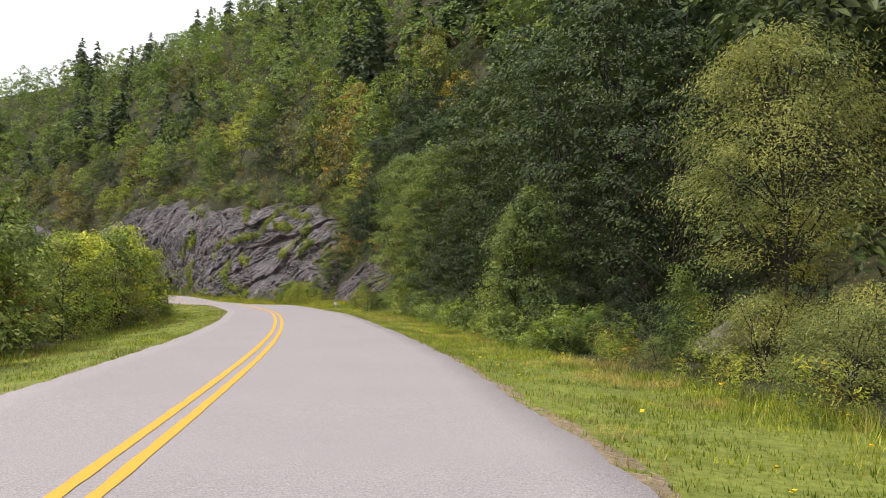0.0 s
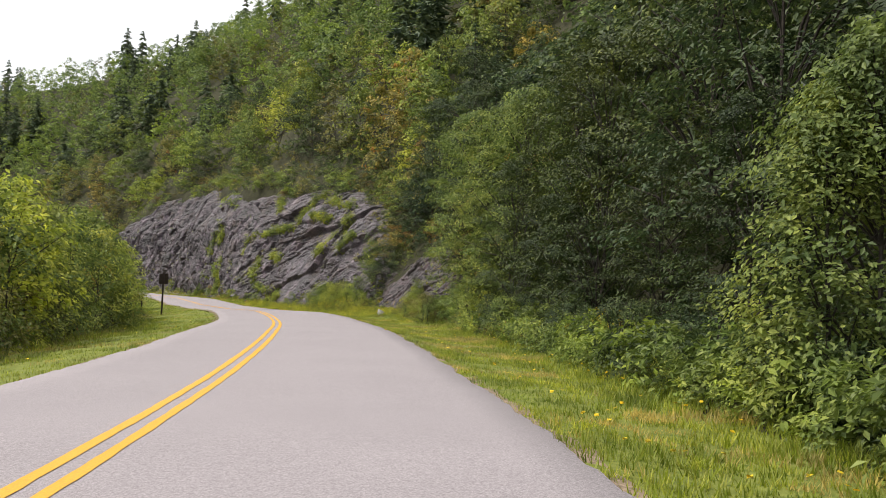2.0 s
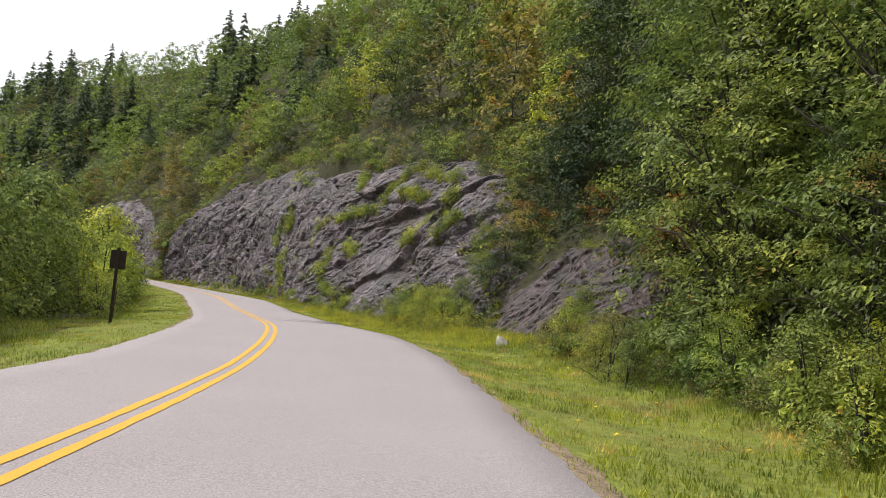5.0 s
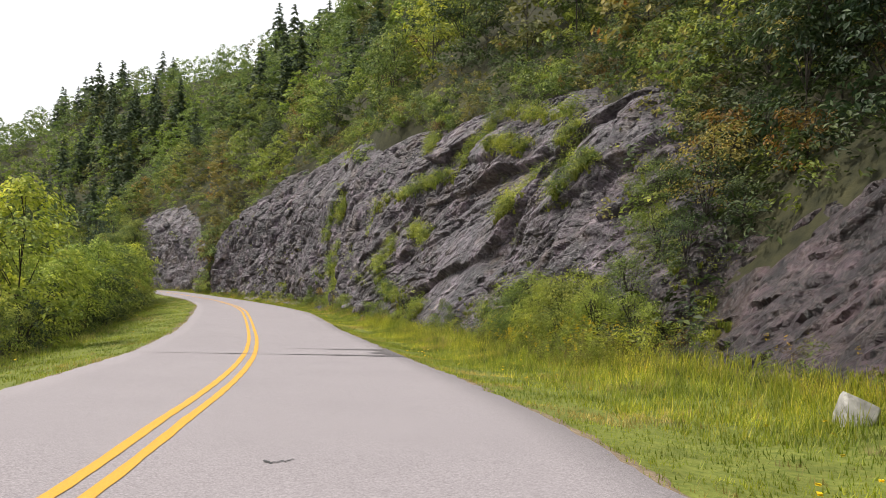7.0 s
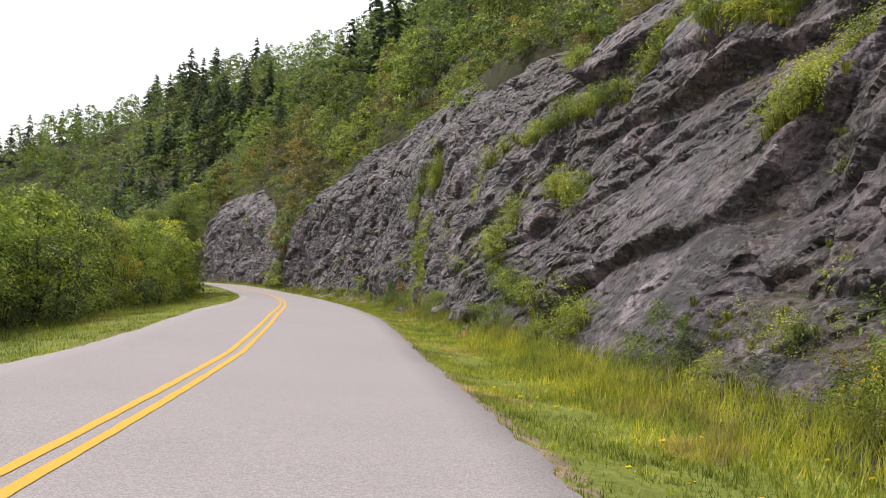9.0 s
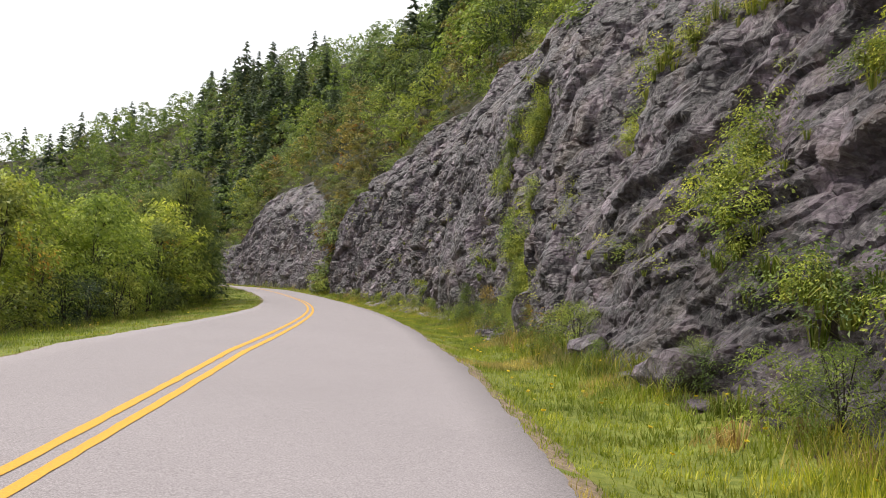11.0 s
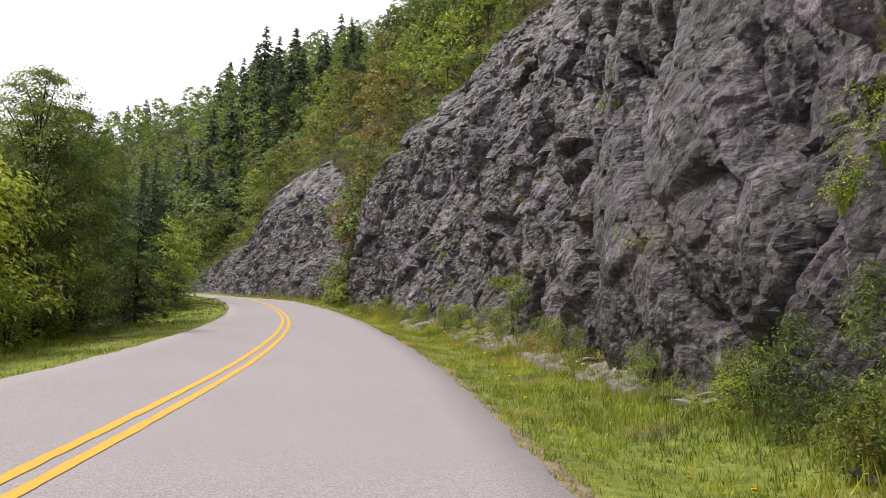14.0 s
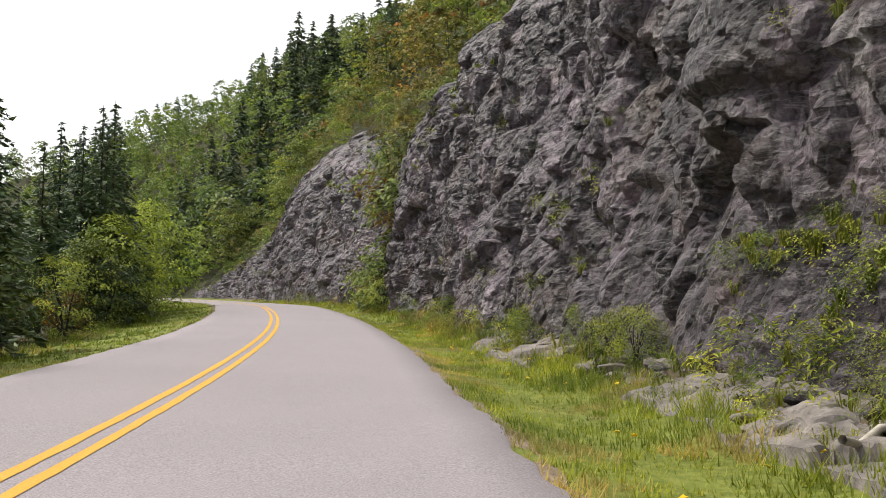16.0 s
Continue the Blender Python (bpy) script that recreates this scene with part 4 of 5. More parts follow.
def build_wood():
    r = np.random.default_rng(99)
    protos = [broadleaf(61, 8.5, 3.2, 36, 12, 0.56, 0.05, 0.55, puff=0.19)[1][0], broadleaf(62, 8, 3.0, 36, 12, 0.54, 0.05, 0.55, puff=0.19)[1][0], spruce(63, 11, 3.5, 13, 1.3, 3, (-0.5, 0.05, 0.5), 5)[1][0]]
    sets = {0: [], 1: [], 2: [], 3: []}
    for s, l in spots(900, 40, 345, 12, 82, 3.0, 77) + spots(110, 247, 330, 0.8, 12, 2.7, 78) + spots(70, 345, 420, 6, 60, 5, 79):
        top = float(face_top(s))
        p = np.array(foot(s, float(face_lat(s, top)) + l, 0.3))
        k = int(r.choice([0, 1, 2, 3], p=[0.48, 0.10, 0.14, 0.28] if l > 46 else [0.30, 0.10, 0.45, 0.15] if value_noise(np.array([s / 17]), np.array([l / 13]), 5)[0] > 0.17 else [0.44, 0.16, 0.04, 0.36]))
        sets[k].append((protos[(0, 1, 2, 1)[k]], p, r.uniform(0, 6.28), r.uniform(0.7, 1.2) * (1.05 if k == 2 else 1)))
    for s, l in spots(11, 262, 290, 34, 52, 4.0, 80):
        sets[2].append((protos[2], np.array(foot(s, l, 0.3)), r.uniform(0, 6.28), r.uniform(1.0, 1.4)))
    for s, l, high in RIDGE_SPRUCES:
        sets[2].append((protos[2], np.array(foot(s, l, 0.3)), r.uniform(0, 6.28), high / 11))
    for k, leaf, label in ((0, FAR_LEAF, "mixed green broadleaf wood covering the mountainside"), (1, FAR_OLIVE, "olive and yellowing broadleaf wood on the mountainside"),
                           (2, FAR_NEEDLE, "dark spruces along the ridge"), (3, FAR_LIGHT, "bright green broadleaf wood on the mountainside")):
        stuff("forest", scattered(*zip(*sets[k])), leaf, label, "forest")


def build_crest():
    """Brush hanging over the edge of the rock, all along the cut."""
    r = np.random.default_rng(55)
    sets = {k: [] for k in range(4)}
    for s in np.arange(82, 244, 1.0):
        s = float(s + r.uniform(-0.5, 0.5))
        k = int(r.choice([0, 0, 1, 1, 2, 3]))
        p = np.array(foot(s, float(face_lat(s, float(face_top(s)))) + r.uniform(-0.3, 1.6), 0.15))
        sets[k].append((BRUSH[k][0][1][0], p, r.uniform(0, 6.28), r.uniform(0.5, 1.25)))
    for k, q in sets.items():
        stuff("crest_brush", scattered(*zip(*q)), BRUSH[k][1], BRUSH[k][2], "brush")


build_wood()
build_crest()


# ---------------------------------------------------------------- grass, weeds and flowers
def blades(r, S, L, high, wide, lean):
    """Single bent blades standing at places along the road."""
    n = len(S)
    p = at(S, L, ground_z(S, L) - 0.02)
    a = r.uniform(0, 6.28, n)
    d = np.stack([np.cos(a), np.sin(a), 0 * a], 1)
    w = np.stack([-np.sin(a), np.cos(a), 0 * a], 1) * (wide * r.uniform(0.6, 1.4, n))[:, None] * 0.5
    tip = p + d * (high * lean * r.uniform(0.2, 1.2, n))[:, None] + np.array([0, 0, 1.0]) * high[:, None]
    return np.stack([p - w, p + w, tip], 1).reshape(-1, 3)


def build_grass():
    r = np.random.default_rng(5)

    def sow(n, s0, s1, inner, outer, side):
        n //= 5
        S = r.uniform(s0, s1, n)
        u = r.uniform(0, 1, n)
        S, u = np.repeat(S, 5) + r.normal(0, 0.05, n * 5), np.clip(np.repeat(u, 5) + r.normal(0, 0.015, n * 5), 0, 1)
        a, b = inner(S), outer(S)
        high = (0.03 + 0.055 * r.uniform(0, 1, n * 5) + 0.07 * np.clip(fractal(S * 0.5, u * 2, 8) + 0.2, 0, 1)) * (1 + 1.5 * np.clip((u - 0.5) / 0.5, 0, 1))
        return S, side * (a + (b - a) * u) + 0.0, high
    edge_r, edge_l = (lambda s: right_edge(s) - 0.04), (lambda s: left_edge(s) - 0.04)
    out_r = lambda s: np.minimum(face_foot(s) - 0.12 - 0.3 * np.clip((s - 118) / 8, 0, 1) * np.clip((160 - s) / 6, 0, 1) - 0.45 * np.exp(-((s - 118.5) / 4.0) ** 4), turf_end(s) + 0.2)
    out_l = lambda s: 5.9 + 2.2 * np.exp(-((s - 71) / 7.0) ** 2)
    for n, s0, s1, a, b, side in ((220000, 3, 166, edge_r, out_r, 1), (80000, 3, 150, edge_l, out_l, -1), (12000, 166, 220, edge_r, out_r, 1), (16000, 150, 220, edge_l, out_l, -1)):
        S, L, high = sow(n, s0, s1, a, b, side)
        stuff("grass", blades(r, S, L, high, 0.016 if s1 < 170 else 0.04, 0.8), BLADE, "mown yellow-green roadside grass", "grass", 3)
    # taller dry grass by the rock and under the hedge
    S = r.uniform(62, 205, 26000)
    L = out_r(S) - 0.10 + r.normal(0, 0.22, len(S)) + 0.3 * fractal(S * 0.6, S * 0, 17)
    keep = fractal(S * 0.35, S * 0, 19) > np.where(S > 128, 0.12, -0.16)
    S, L = S[keep], np.maximum(L, right_edge(L * 0 + S) + 0.4)[keep]
    stuff("tall_grass", blades(r, S, L, r.uniform(0.12, 0.40, len(S)), 0.014, 0.9), TALL, "tall dry grass along the foot of the rock", "grass", 3)
    # lush uncut grass before the thicket
    S = r.uniform(68, 100, 16000)
    u = r.uniform(0, 1, len(S)) ** 0.7
    L = right_edge(S) + 1.2 + u * (np.minimum(face_foot(S) - 0.3, turf_end(S) + 0.9) - right_edge(S) - 1.2)
    stuff("tall_grass", blades(r, S, L, (0.10 + 0.34 * u) * r.uniform(0.6, 1.2, len(S)), 0.015, 0.7), LUSH, "lush uncut yellow-green grass before the thicket", "grass", 3)
    S = r.uniform(6, 205, 16000)
    L = -out_l(S) + r.normal(0.1, 0.25, len(S))
    stuff("tall_grass", blades(r, S, L, r.uniform(0.12, 0.36, len(S)), 0.016, 0.7), TALL, "tall grass under the valley hedge", "grass", 3)
    # small yellow flowers in the verge
    S = r.uniform(5, 160, 560)
    u = r.uniform(0.1, 1, len(S))
    side = np.where(r.uniform(0, 1, len(S)) < 0.8, 1, -1)
    L = np.where(side > 0, right_edge(S) + u * (out_r(S) - right_edge(S)), -left_edge(S) - u * 3)
    p = at(S, L, ground_z(S, L) + r.uniform(0.10, 0.22, len(S)))
    q = []
    for k in range(3):
        a = r.uniform(0, 6.28, len(S))
        e = np.stack([np.cos(a), np.sin(a), r.uniform(-0.5, 0.5, len(S))], 1) * 0.026
        g = np.stack([-np.sin(a), np.cos(a), r.uniform(-0.5, 0.5, len(S))], 1) * 0.026
        q.append(np.stack([p - e, p - g, p + e, p + g], 1))
    stuff("wild_flowers", np.concatenate(q).reshape(-1, 3), BLOOM, "small yellow flowers dotted through the verge", "flowers")


def tuft(seed, n, high, wide):
    """A drooping clump of blades, each of two bent pieces."""
    r = np.random.default_rng(seed)
    a = r.uniform(0, 6.28, n)
    d = np.stack([np.cos(a), np.sin(a), 0 * a], 1)
    w = np.stack([-np.sin(a), np.cos(a), 0 * a], 1) * wide * 0.5
    h = high * r.uniform(0.5, 1.1, n)[:, None]
    p0 = d * 0.04
    p1 = d * h * 0.35 + np.array([0, 0, 1]) * h * 0.75
    p2 = d * h * r.uniform(0.7, 1.1, n)[:, None] + np.array([0, 0, 1]) * h * r.uniform(0.3, 0.8, n)[:, None]
    return np.stack([np.stack([p0 - w, p0 + w, p1 + w, p1 - w], 1), np.stack([p1 - w, p1 + w, p2 + w * 0.2, p2 - w * 0.2], 1)], 1).reshape(-1, 3)


def build_ledge_plants():
    """Grass tufts and small leafy plants rooted along ledges and cracks of the rock."""
    r = np.random.default_rng(15)
    grassy = [tuft(3, 34, 0.24, 0.012), tuft(4, 30, 0.19, 0.012)]
    leafy = [broadleaf(44, 0.42, 0.34, 12, 15, 0.038, 0.02, 0.6, 0.5, stems=2)[1][0], broadleaf(45, 0.32, 0.36, 12, 15, 0.036, 0.02, 0.6, 0.5, stems=2)[1][0]]
    runs = [(108.4, 6.4, 101.8, 7.0, 150), (101.6, 7.4, 101.4, 10.6, 120), (104.8, 4.6, 101.6, 3.8, 60), (98.4, 8.0, 95.0, 7.6, 90), (92.8, 5.4, 91.8, 6.0, 60), (92.4, 4.4, 91.6, 4.9, 60), (90.4, 6.4, 89.4, 7.4, 70), (87.4, 4.4, 86.0, 5.6, 80), (98.6, 9.4, 92.0, 8.6, 70), (106, 8.6, 112, 10.6, 90),
            (110, 1.6, 106, 3.0, 50), (113, 4.4, 110, 6.8, 60), (96, 0.5, 103, 1.4, 110), (104, 1.4, 107, 4.0, 60),
            (121.9, 3.7, 119.8, 1.3, 150), (120.4, 0.4, 119.6, 2.2, 120), (126.7, 5.4, 122.7, 6.1, 120), (122.7, 6.1, 121.8, 7.4, 80), (119.8, 3.3, 118.5, 4.1, 70), (126.4, 4.2, 124.8, 2.0, 60), (126.3, 2.1, 124.6, 2.5, 40), (113, 0.6, 117, 1.4, 50), (124.6, 4.6, 123.0, 8.5, 90), (125.6, 2.0, 123.6, 2.0, 50),
            (144.6, 1.3, 143.0, 1.9, 70), (143.2, 0.4, 141.8, 1.9, 70), (140.4, 0.6, 139.4, 1.2, 40), (150, 1.5, 152, 5, 20), (66, 2.6, 74, 4.2, 60), (67, 1.6, 72, 2.4, 20), (76, 0.6, 80, 2.8, 120), (82, 3.0, 84, 5.5, 60),
            (160, 8, 172, 5.0, 70), (172, 0.5, 176, 2.4, 70), (84, 0.4, 92, 1.2, 110), (186, 6, 200, 9, 50), (206, 2, 225, 3, 60)]
    runs += [(r.uniform(84, 170), 0, 0, 0, 0) for _ in range(70)]
    sets = {0: [], 1: [], 2: []}
    for s0, h0, s1, h1, n in runs:
        if n == 0:
            h0, n = r.uniform(0.5, 9), 5
            s1, h1 = s0 + r.uniform(0.3, 1.2), h0 + r.uniform(-0.2, 0.7)
        lush = n >= 60 and 86 < s0 < 125
        for _ in range(int(n * 1.1) if lush else n // 2):
            u = r.uniform(0, 1)
            p = on_cliff(s0 + (s1 - s0) * u + r.normal(0, 0.22), h0 + (h1 - h0) * u + r.normal(0, 0.16))
            if p is None:
                continue
            k = int(r.choice([0, 1, 2], p=[0.5, 0.2, 0.3]))
            proto = grassy[int(r.integers(0, 2))] if k == 0 else leafy[int(r.integers(0, 2))]
            sets[k].append((proto, p, r.uniform(0, 6.28), r.uniform(0.6, 1.25) * (1.5 if lush else 1)))
    for k, leaf, label in ((0, TALL, "drooping grass tufts on the rock ledges"), (1, LEAF, "small green plants rooted in the rock"), (2, LEAF_LIGHT, "bright yellow-green plants on the ledges")):
        stuff("ledge_plants", scattered(*zip(*sets[k])), leaf, label, "plants")


def build_weeds():
    """Leafy weeds and goldenrod along the foot of the bank."""
    r = np.random.default_rng(25)
    low = [broadleaf(46, 0.45, 0.34, 11, 11, 0.055, 0.02, 0.7, 0.35, stems=3)[1][0], broadleaf(47, 0.6, 0.3, 11, 11, 0.06, 0.04, 0.8, 0.3, stems=3)[1][0]]
    sets = {0: [], 1: [], 2: [], 3: []}
    bloom = []
    heads = broadleaf(48, 0.7, 0.3, 5, 5, 0.12, 0.04, 0.8, 0.3)[1][0]
    for _ in range(760):
        s = r.uniform(8, 205)
        edge = 6.6 if s < 50 else 7.6 if s < 62 else float(face_foot(s)) - 0.2
        l = edge + r.normal(0.15, 0.30)
        if s > 100 and value_noise(np.array([s * 0.3]), np.array([0.0]), 23)[0] < -0.1:
            continue
        p = at(s, max(l, float(right_edge(s)) + 0.5), float(ground_z(s, l)) - 0.03)
        k = int(r.choice([0, 1, 2, 3], p=[0.35, 0.3, 0.25, 0.10]))
        sets[k].append((low[int(r.integers(0, 2))], p, r.uniform(0, 6.28), r.uniform(0.6, 1.3)))
        if r.uniform() < (0.22 if 60 < s < 100 else 0.07):
            bloom += [(heads * np.array([0.35, 0.35, 0.25]), p + np.array([r.normal(0, 0.1), r.normal(0, 0.1), r.uniform(0.45, 0.75)]), r.uniform(0, 6.28), r.uniform(0.4, 0.8)) for _ in range(2)]
    drooping = [tuft(5, 30, 0.34, 0.011), tuft(6, 28, 0.26, 0.010)]
    tufts = []
    for _ in range(520):
        s = r.uniform(62, 176)
        l = float(face_foot(s)) + r.normal(-0.15, 0.22)
        tufts.append((drooping[int(r.integers(0, 2))], at(s, max(l, float(right_edge(s)) + 0.6), float(ground_z(s, l)) - 0.03), r.uniform(0, 6.28), r.uniform(0.6, 1.3)))
    dry = []
    for _ in range(260):
        s = r.uniform(96, 170)
        l = float(face_foot(s)) + r.normal(-0.2, 0.2)
        if value_noise(np.array([s * 0.35]), np.array([3.0]), 29)[0] > -0.05:
            dry.append((drooping[int(r.integers(0, 2))], at(s, max(l, float(right_edge(s)) + 0.9), float(ground_z(s, l)) - 0.02), r.uniform(0, 6.28), r.uniform(0.7, 1.4)))
    stuff("grass_tufts", scattered(*zip(*dry)), DRY, "dry tan grass tufts along the stones", "grass")
    stuff("grass_tufts", scattered(*zip(*tufts)), TALL, "drooping tufts of long grass below the rock", "grass")
    for _ in range(330):
        s = r.uniform(77, 87)
        l = r.uniform(6.5, 8.0)
        p = at(s, l, float(ground_z(s, l)) - 0.03)
        tall = 0.6 + 0.5 * (l - 6.5)
        sets[int(r.choice([1, 2]))].append((low[1], p, r.uniform(0, 6.28), min(1.3, tall * r.uniform(0.7, 1.1))))
        if r.uniform() < 0.45:
            bloom.append((heads * np.array([0.35, 0.35, 0.25]), p + np.array([0, 0, 0.65 * tall]), r.uniform(0, 6.28), r.uniform(0.5, 1.0)))
    for k, leaf, label in ((0, LEAF, "green weeds along the foot of the bank"), (1, LEAF_LIGHT, "bright weeds along the foot of the bank"), (2, LEAF_OLIVE, "yellowing weeds along the foot of the bank"), (3, LEAF_RUST, "dry brown weeds along the foot of the bank")):
        stuff("weeds", scattered(*zip(*sets[k])), leaf, label, "plants")
    for _ in range(26):
        s, l = r.normal(34.7, 0.35), r.normal(7.0, 0.2)
        bloom.append((heads * np.array([0.35, 0.35, 0.3]), at(s, l, float(ground_z(s, l)) + r.uniform(0.55, 1.05)), r.uniform(0, 6.28), r.uniform(0.5, 0.9)))
    stuff("goldenrod_bloom", scattered(*zip(*bloom)), BLOOM, "goldenrod flower heads among the weeds", "flowers")
    for s in np.arange(84, 168, 4.5):
        s = float(s + rng.uniform(-1.5, 1.5))
        if not 134 < s < 150:
            grow("weed", pick(0, 1, 2, 1), s, float(face_foot(s)) - rng.uniform(0.1, 0.5), rng.uniform(0.5, 0.9), "roadside weeds")


def build_bank_weeds():
    """Knee-high leafy weeds on the bank between the verge and the wood."""
    r = np.random.default_rng(65)
    protos = [broadleaf(71, 0.85, 0.50, 26, 13, 0.105, 0.02, 0.5, 0.42, stems=3)[1][0], broadleaf(72, 0.70, 0.55, 26, 13, 0.095, 0.02, 0.5, 0.5, stems=3)[1][0]]
    sets = {0: [], 1: [], 2: []}
    for s, l in spots(520, 20, 66, 0.0, 2.6, 0.36, 66):
        l += float(turf_end(s))
        p = np.array(foot(s, l, 0.04))
        sets[int(r.choice([0, 0, 1, 2] if s < 48 else [0, 2, 2, 0]))].append((protos[int(r.integers(0, 2))], p, r.uniform(0, 6.28), r.uniform(0.55, 1.25)))
    for k, leaf, label in ((0, LEAF, "leafy green weeds on the bank below the wood"), (1, LEAF_DARK, "dark leafy weeds on the bank below the wood"), (2, LEAF_LIGHT, "bright leafy weeds on the bank below the wood")):
        stuff("weeds", scattered(*zip(*sets[k])), leaf, label, "plants")


def build_undergrowth():
    """Low leafy growth that hides the soil of the slope above the slab and along the crest."""
    r = np.random.default_rng(35)
    low = [broadleaf(49, 1.1, 0.75, 15, 9, 0.145, 0.02, 0.6, 0.5, stems=2)[1][0], broadleaf(50, 0.9, 0.8, 15, 9, 0.14, 0.02, 0.6, 0.5, stems=2)[1][0]]
    sets = {0: [], 1: [], 2: [], 3: []}
    for s, l in spots(430, 54, 104, -0.2, 10, 0.75, 36) + spots(55, 77.0, 86, -2.6, 1.5, 0.5, 39) + spots(120, 58, 77, 0.0, 5, 0.5, 40) + spots(260, 104, 246, 0.3, 6, 1.0, 37) + spots(120, 84, 130, -0.2, 5, 0.7, 42) + spots(120, 22, 60, 1.0, 9, 0.9, 38):
        top = float(face_top(s))
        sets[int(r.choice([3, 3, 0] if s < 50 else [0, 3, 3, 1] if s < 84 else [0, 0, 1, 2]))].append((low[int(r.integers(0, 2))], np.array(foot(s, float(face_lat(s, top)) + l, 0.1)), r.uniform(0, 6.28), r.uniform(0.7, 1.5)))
    # Set 3 carries the shade of the slope in its leaf colour.
    for k, leaf, label in ((0, LEAF_DARK, "dark undergrowth on the slope over the rock"), (1, LEAF, "green undergrowth on the slope over the rock"), (2, LEAF_OLIVE, "yellowing undergrowth on the slope over the rock"), (3, LEAF_SHADED, "deep green undergrowth over the slab, shade put into its leaf colour")):
        stuff("undergrowth", scattered(*zip(*sets[k])), leaf, label, "plants")


build_grass()
build_bank_weeds()
build_undergrowth()
build_ledge_plants()
build_weeds()


# ---------------------------------------------------------------- stones, sign, marks on the road
def lump(seed, size):
    """A broken stone with flat faces."""
    bm = bmesh.new()
    bmesh.ops.create_icosphere(bm, subdivisions=3, radius=1.0)
    r = np.random.default_rng(seed)
    dirs = r.normal(0, 1, (16, 3))
    dirs /= np.linalg.norm(dirs, axis=1, keepdims=True)
    cut = r.uniform(0.45, 0.85, 16)
    for v in bm.verts:
        p = np.array(v.co)
        for d, c in zip(dirs, cut):
            over = p @ d - c
            if over > 0:
                p = p - d * over * 0.93
        p *= 1 + 0.05 * noise.noise(Vector(p * 2.5))
        v.co = Vector(p * np.array(size))
    me = bpy.data.meshes.new("stone")
    bm.to_mesh(me)
    bm.free()
    return me


def stone(name, me, mat, label, s, lat, up=0.0, turn=0.0, scale=1.0, group=""):
    if not me.materials:
        me.materials.append(mat)
    ob = tagged(new(name, me), label, "stone", group)
    p = at(s, lat, float(ground_z(s, lat)) + up)
    ob.matrix_basis = Matrix.LocRotScale(Vector(p.tolist()), Euler((rng.uniform(-0.15, 0.15), rng.uniform(-0.15, 0.15), turn)), (scale,) * 3)
    return ob


stone("boulder", lump(1, (0.36, 0.33, 0.27)), WHITE_STONE, "pale rounded boulder in the grass before the slab", 68.8, 7.3, 0.12)
stone("boulder", lump(2, (0.34, 0.26, 0.16)), STONE, "angular grey stone lying on the verge", 115.4, 4.95, 0.02, 0.4, 0.65)
stone("boulder", lump(11, (0.85, 0.7, 0.8)), ROCK, "tilted dark block leaning on the foot of the cliff", 114.0, 5.85, 0.35, 0.3)
stone("boulder", lump(3, (0.5, 0.45, 0.4)), ROCK, "dark fallen block at the foot of the cliff", 107.6, 5.5, 0.1, 0.6)
stone("boulder", lump(15, (1.5, 1.0, 0.75)), STONE, "weathered brown rock outcrop half hidden in the undergrowth", 17.6, 9.6, 0.25, 0.8)
stone("boulder", lump(4, (1.0, 0.75, 0.5)), ROCK, "dark fallen block at the foot of the cliff", 104.2, 5.9, 0.1, 1.4)


def build_shelf(s0, s1, front, bare, rise, mat, label):
    """Bedrock laid bare along the ditch, broken into flat beds and rising towards the cliff."""
    s = np.arange(s0, s1, 0.05)
    u = np.linspace(0, 1, 40)
    S, U = np.meshgrid(s, u, indexing="ij")
    near = front(S) + 0.22 * fractal(S * 0.7, S * 0, 33)
    L = near + (face_foot(S) + 0.6 - near) * U
    v, edge = blocks(S / 1.1 + 0.2 * fractal(S, L, 7), L / 0.55, 44, 1.6)
    v2, edge2 = blocks(S / 0.35, L / 0.2, 45, 2.0)
    lift = 0.02 + 0.5 * np.clip(fractal(S * 0.5, L * 0.8, 35) + bare(S), -0.3, 0.20) + 0.10 * v - 0.07 * np.exp(-(edge / 0.06) ** 2) + 0.025 * v2
    lift = np.minimum(lift, 0.15) + rise * (U + 0.35 * (v2 - 0.5) - 1.2 * np.exp(-(edge2 / 0.05) ** 2) * 0.15)
    lift = np.where((U < 0.02) | (U > 0.98) | (S < s0 + 0.2) | (S > s1 - 0.4), -0.3, lift)
    V = at(S.ravel(), L.ravel(), (ground_z(S, L) + lift).ravel())
    ob = new("rock_shelf", mesh_of("shelf", V, grid_faces(len(s), 40)[:, ::-1], mat))
    tagged(ob, label, "rock", kind="structure")


build_shelf(126, 158, lambda s: face_foot(s) - 0.85, knots((126, -0.10), (129, 0.0), (131, 0.02), (134, 0.0), (138, 0.10), (140, 0.22), (145, 0.20), (147, 0.02), (150, 0.06), (154, -0.04), (158, -0.2)), 0.0, STONE, "pale flat bedrock laid bare along the ditch")
build_shelf(114.2, 125.8, knots((114, 5.35), (116, 5.0), (118, 5.0), (121, 5.3), (124, 5.6), (126, 6.0)), knots((114, -0.1), (115.5, 0.1), (122, 0.12), (124, 0.0), (126, -0.2)), 0.18, ROCK, "broken dark bedrock steps at the foot of the cliff")
CHIPS = [lump(8, (0.16, 0.12, 0.08)), lump(9, (0.12, 0.1, 0.06)), lump(10, (0.2, 0.13, 0.07))]
for s, l in spots(110, 98, 168, -0.25, 0.3, 0.3, 31):
    stone("loose_stone", CHIPS[pick(0, 1, 2)], ROCK if rng.uniform() < 0.6 else PALE_ROCK, "broken stone fallen below the cliff", s, float(face_foot(s)) + l, 0.02, rng.uniform(0, 6.28), rng.uniform(0.6, 1.7), "fallen stones")


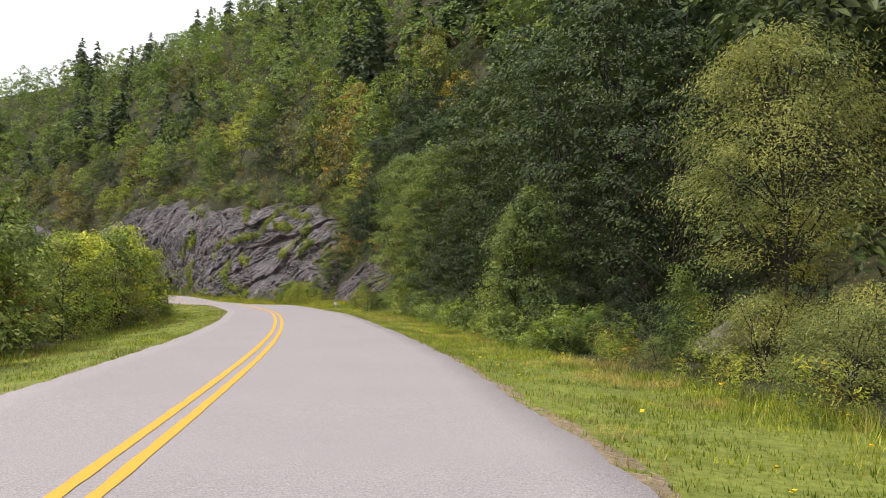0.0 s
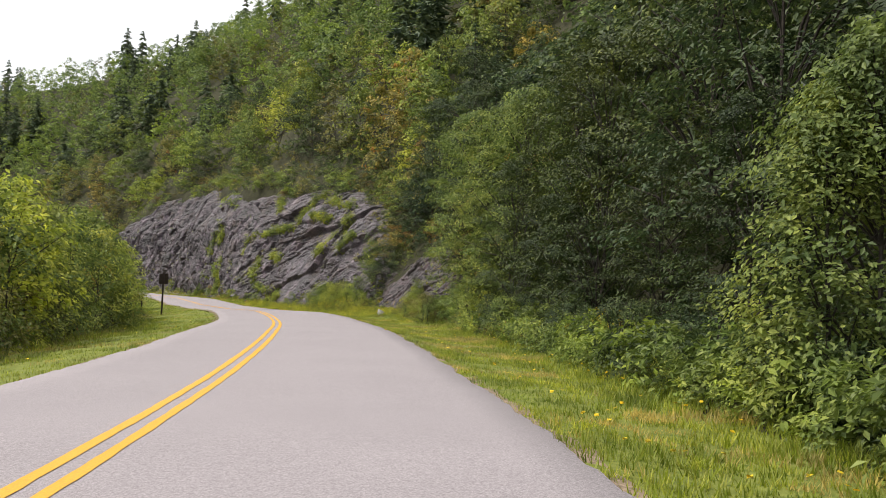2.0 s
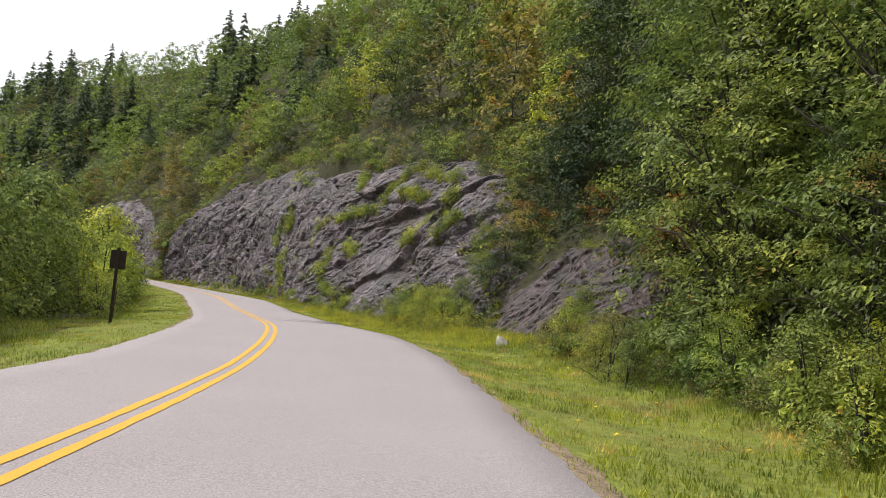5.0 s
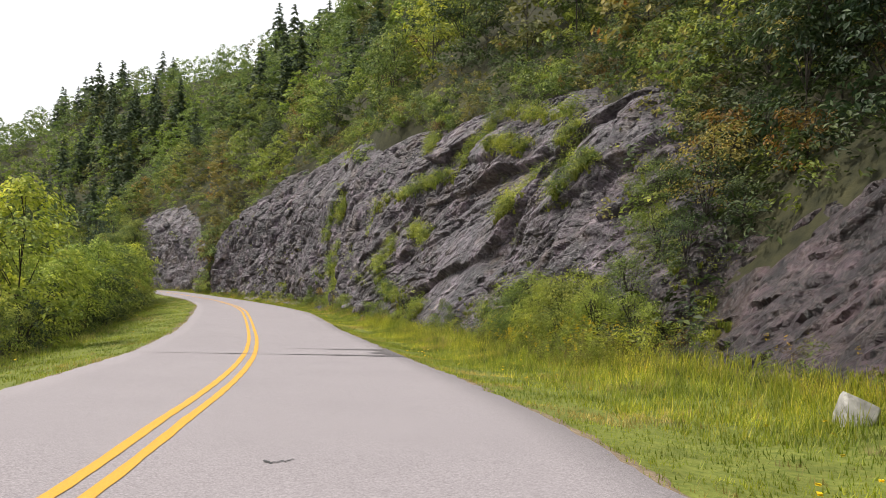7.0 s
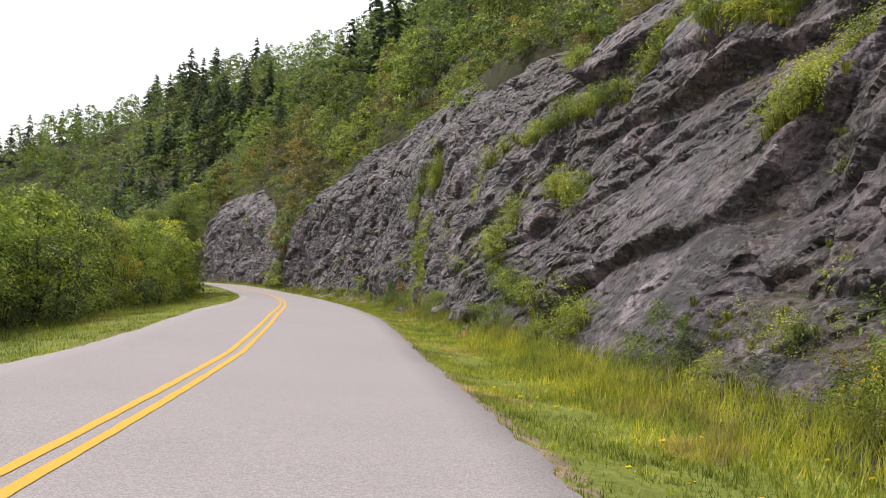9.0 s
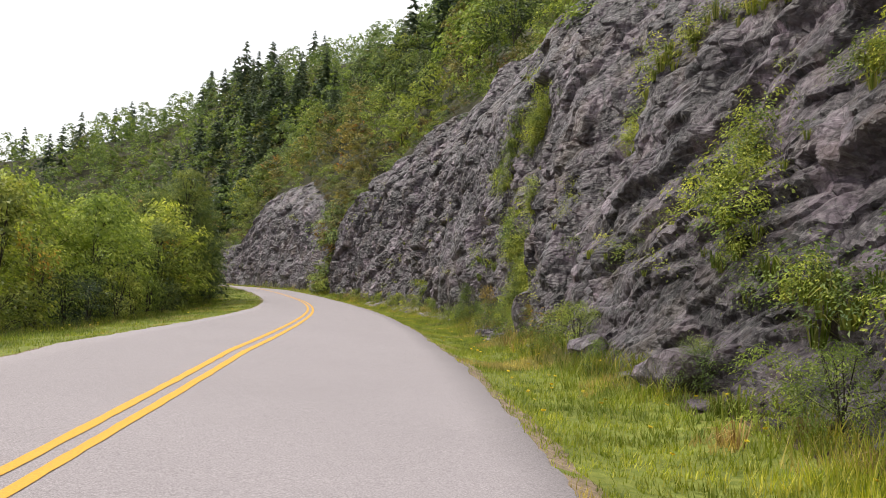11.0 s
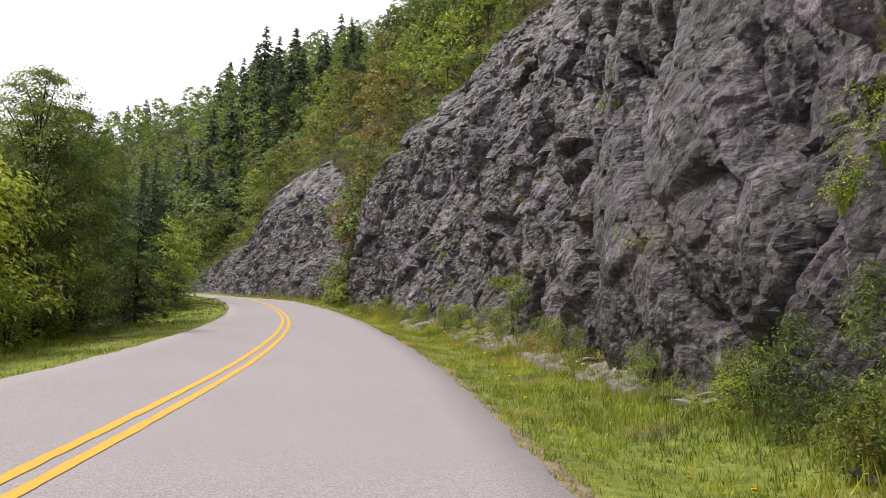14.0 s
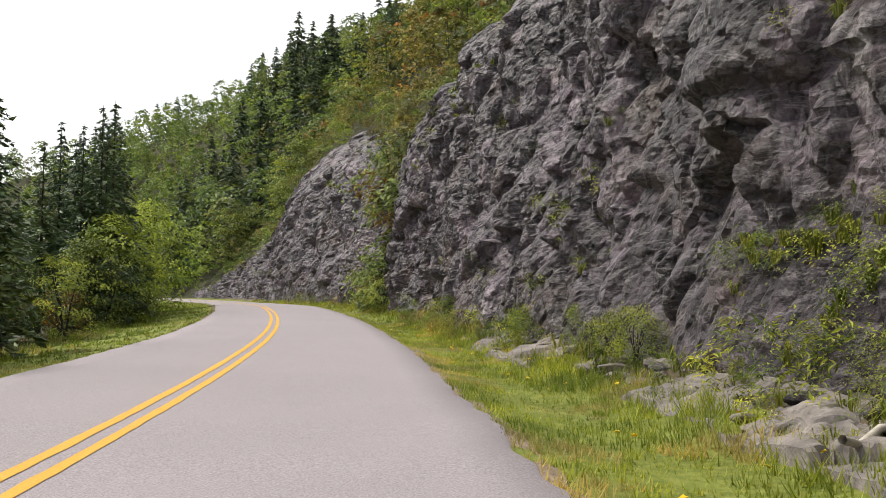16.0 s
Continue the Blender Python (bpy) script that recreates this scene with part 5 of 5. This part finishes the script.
RUBBLE = [lump(12, (0.18, 0.12, 0.05)), lump(13, (0.13, 0.1, 0.05)), lump(14, (0.22, 0.13, 0.06))]
for s, l in spots(90, 128, 156, -0.60, 0.05, 0.26, 32):
    stone("loose_stone", RUBBLE[pick(0, 1, 2)], STONE, "pale flat rubble lying along the ditch", s, float(face_foot(s)) + l, 0.02, rng.uniform(0, 6.28), rng.uniform(0.8, 1.7), "fallen stones")


SLABS = [lump(16, (0.15, 0.11, 0.05)), lump(17, (0.12, 0.08, 0.045)), lump(18, (0.19, 0.12, 0.055))]
for s, l in spots(60, 114.8, 124.5, -0.7, 0.1, 0.2, 43):
    stone("loose_stone", SLABS[pick(0, 1, 2)], ROCK, "flat broken slab lying on the bedrock steps", s, float(face_foot(s)) + l, 0.07 + 0.13 * (l + 0.7), rng.uniform(0, 6.28), rng.uniform(0.45, 1.05), "fallen stones")


def box(size, bevel=0.006):
    bm = bmesh.new()
    bmesh.ops.create_cube(bm, size=1.0)
    bmesh.ops.scale(bm, vec=size, verts=bm.verts)
    bmesh.ops.bevel(bm, geom=bm.edges[:], offset=bevel, segments=2, affect="EDGES")
    me = bpy.data.meshes.new("box")
    bm.to_mesh(me)
    bm.free()
    return me


def build_sign():
    ob = empty("road_sign", "dark brown back of a small road sign on a square post", "sign")
    post = box((0.09, 0.09, 2.6))
    post.materials.append(SIGN_WOOD)
    plate = box((0.50, 0.03, 0.60))
    plate.materials.append(SIGN_WOOD)
    bar = box((0.42, 0.025, 0.06), 0.004)
    bar.materials.append(SIGN_WOOD)
    part("post", post, ob).location = (0, 0, 1.20)
    part("panel", plate, ob).location = (0, 0.063, 2.12)
    for z in (1.94, 2.30):
        part("brace", bar, ob).location = (0, 0.036, z)
    s, l = 71.6, -5.0
    ob.matrix_basis = Matrix.Translation(foot(s, l, 0.05)) @ pose(0, 0, 0, 0, 1.0, math.degrees(float(np.interp(s, SS, HEAD))) - 8)


def road_mark(name, s0, lat0, s1, lat1, w0, w1, mat, label, lift=0.006, seed=0):
    """A ragged stain or crack lying on the road from one place to another."""
    u = np.linspace(0, 1, 160)
    cs, cl = s0 + (s1 - s0) * u, lat0 + (lat1 - lat0) * u
    cs = cs + 0.10 * fractal(u * 7, u * 0, seed)
    w = (w0 + (w1 - w0) * u ** 1.5) * (1 + 0.7 * fractal(u * 9, u * 0, seed + 3) + 0.5 * fractal(u * 60, u * 0, seed + 9))
    S = np.stack([cs - w / 2, cs + w / 2], 1).ravel()
    V = at(S, np.repeat(cl, 2), road_z(S) + 0.02 + lift)
    F = grid_faces(160, 2)
    ob = new(name, mesh_of(name, V, F if lat1 > lat0 else F[:, ::-1], mat))
    tagged(ob, label, "road mark", kind="structure")


def build_dead_branch():
    r = np.random.default_rng(3)
    ob = empty("dead_branch", "bleached dead branch lying on the stones in the ditch", "branch")
    u = np.linspace(0, 1, 9)
    main = np.stack([u * 1.9, 0.12 * np.sin(u * 5), 0.05 + 0.10 * np.sin(u * 3.1) + 0.02 * r.normal(0, 1, 9)], 1)
    twig = np.stack([0.9 + u * 0.5, -0.05 - u * 0.45, 0.12 - 0.1 * u], 1)
    part("limb", mesh_of("limb", *tube(main, 0.03 * (1.1 - u * 0.8), 6), DEAD, True), ob)
    part("twig", mesh_of("twig", *tube(twig, 0.014 * (1.1 - u * 0.8), 5), DEAD, True), ob)
    s, l = 140.6, 4.95
    ob.matrix_basis = Matrix.Translation(foot(s, l, -0.14)) @ pose(0, 0, 0, 0, 0, math.degrees(float(np.interp(s, SS, HEAD))) + 20)


build_sign()
build_dead_branch()
for s0, lat0, s1, lat1, w0, w1, lift, seed in ((79.9, 0.1, 79.7, 3.40, 0.06, 0.75, 0.007, 1), (82.3, 0.6, 82.1, 3.38, 0.02, 0.6, 0.007, 2), (80.9, 2.75, 80.9, 3.41, 0.3, 2.8, 0.010, 3), (80.2, -2.4, 79.9, 0.12, 0.05, 0.12, 0.007, 7)):
    road_mark("seep_stain", s0, lat0, s1, lat1, w0, w1, DAMP, "damp seep stain spreading from the road edge", lift, seed)
road_mark("tar_crack", 80.0, -2.4, 79.6, 2.4, 0.03, 0.04, TAR, "dark sealed crack across the road", 0.012, 4)
road_mark("tar_spot", 65.9, 1.0, 65.95, 1.22, 0.05, 0.02, TAR, "small dark tar spot on the asphalt", 0.006, 5)
road_mark("tar_spot", 85.0, 1.0, 85.5, 1.06, 0.03, 0.03, TAR, "small dark tar spot on the asphalt", 0.006, 6)
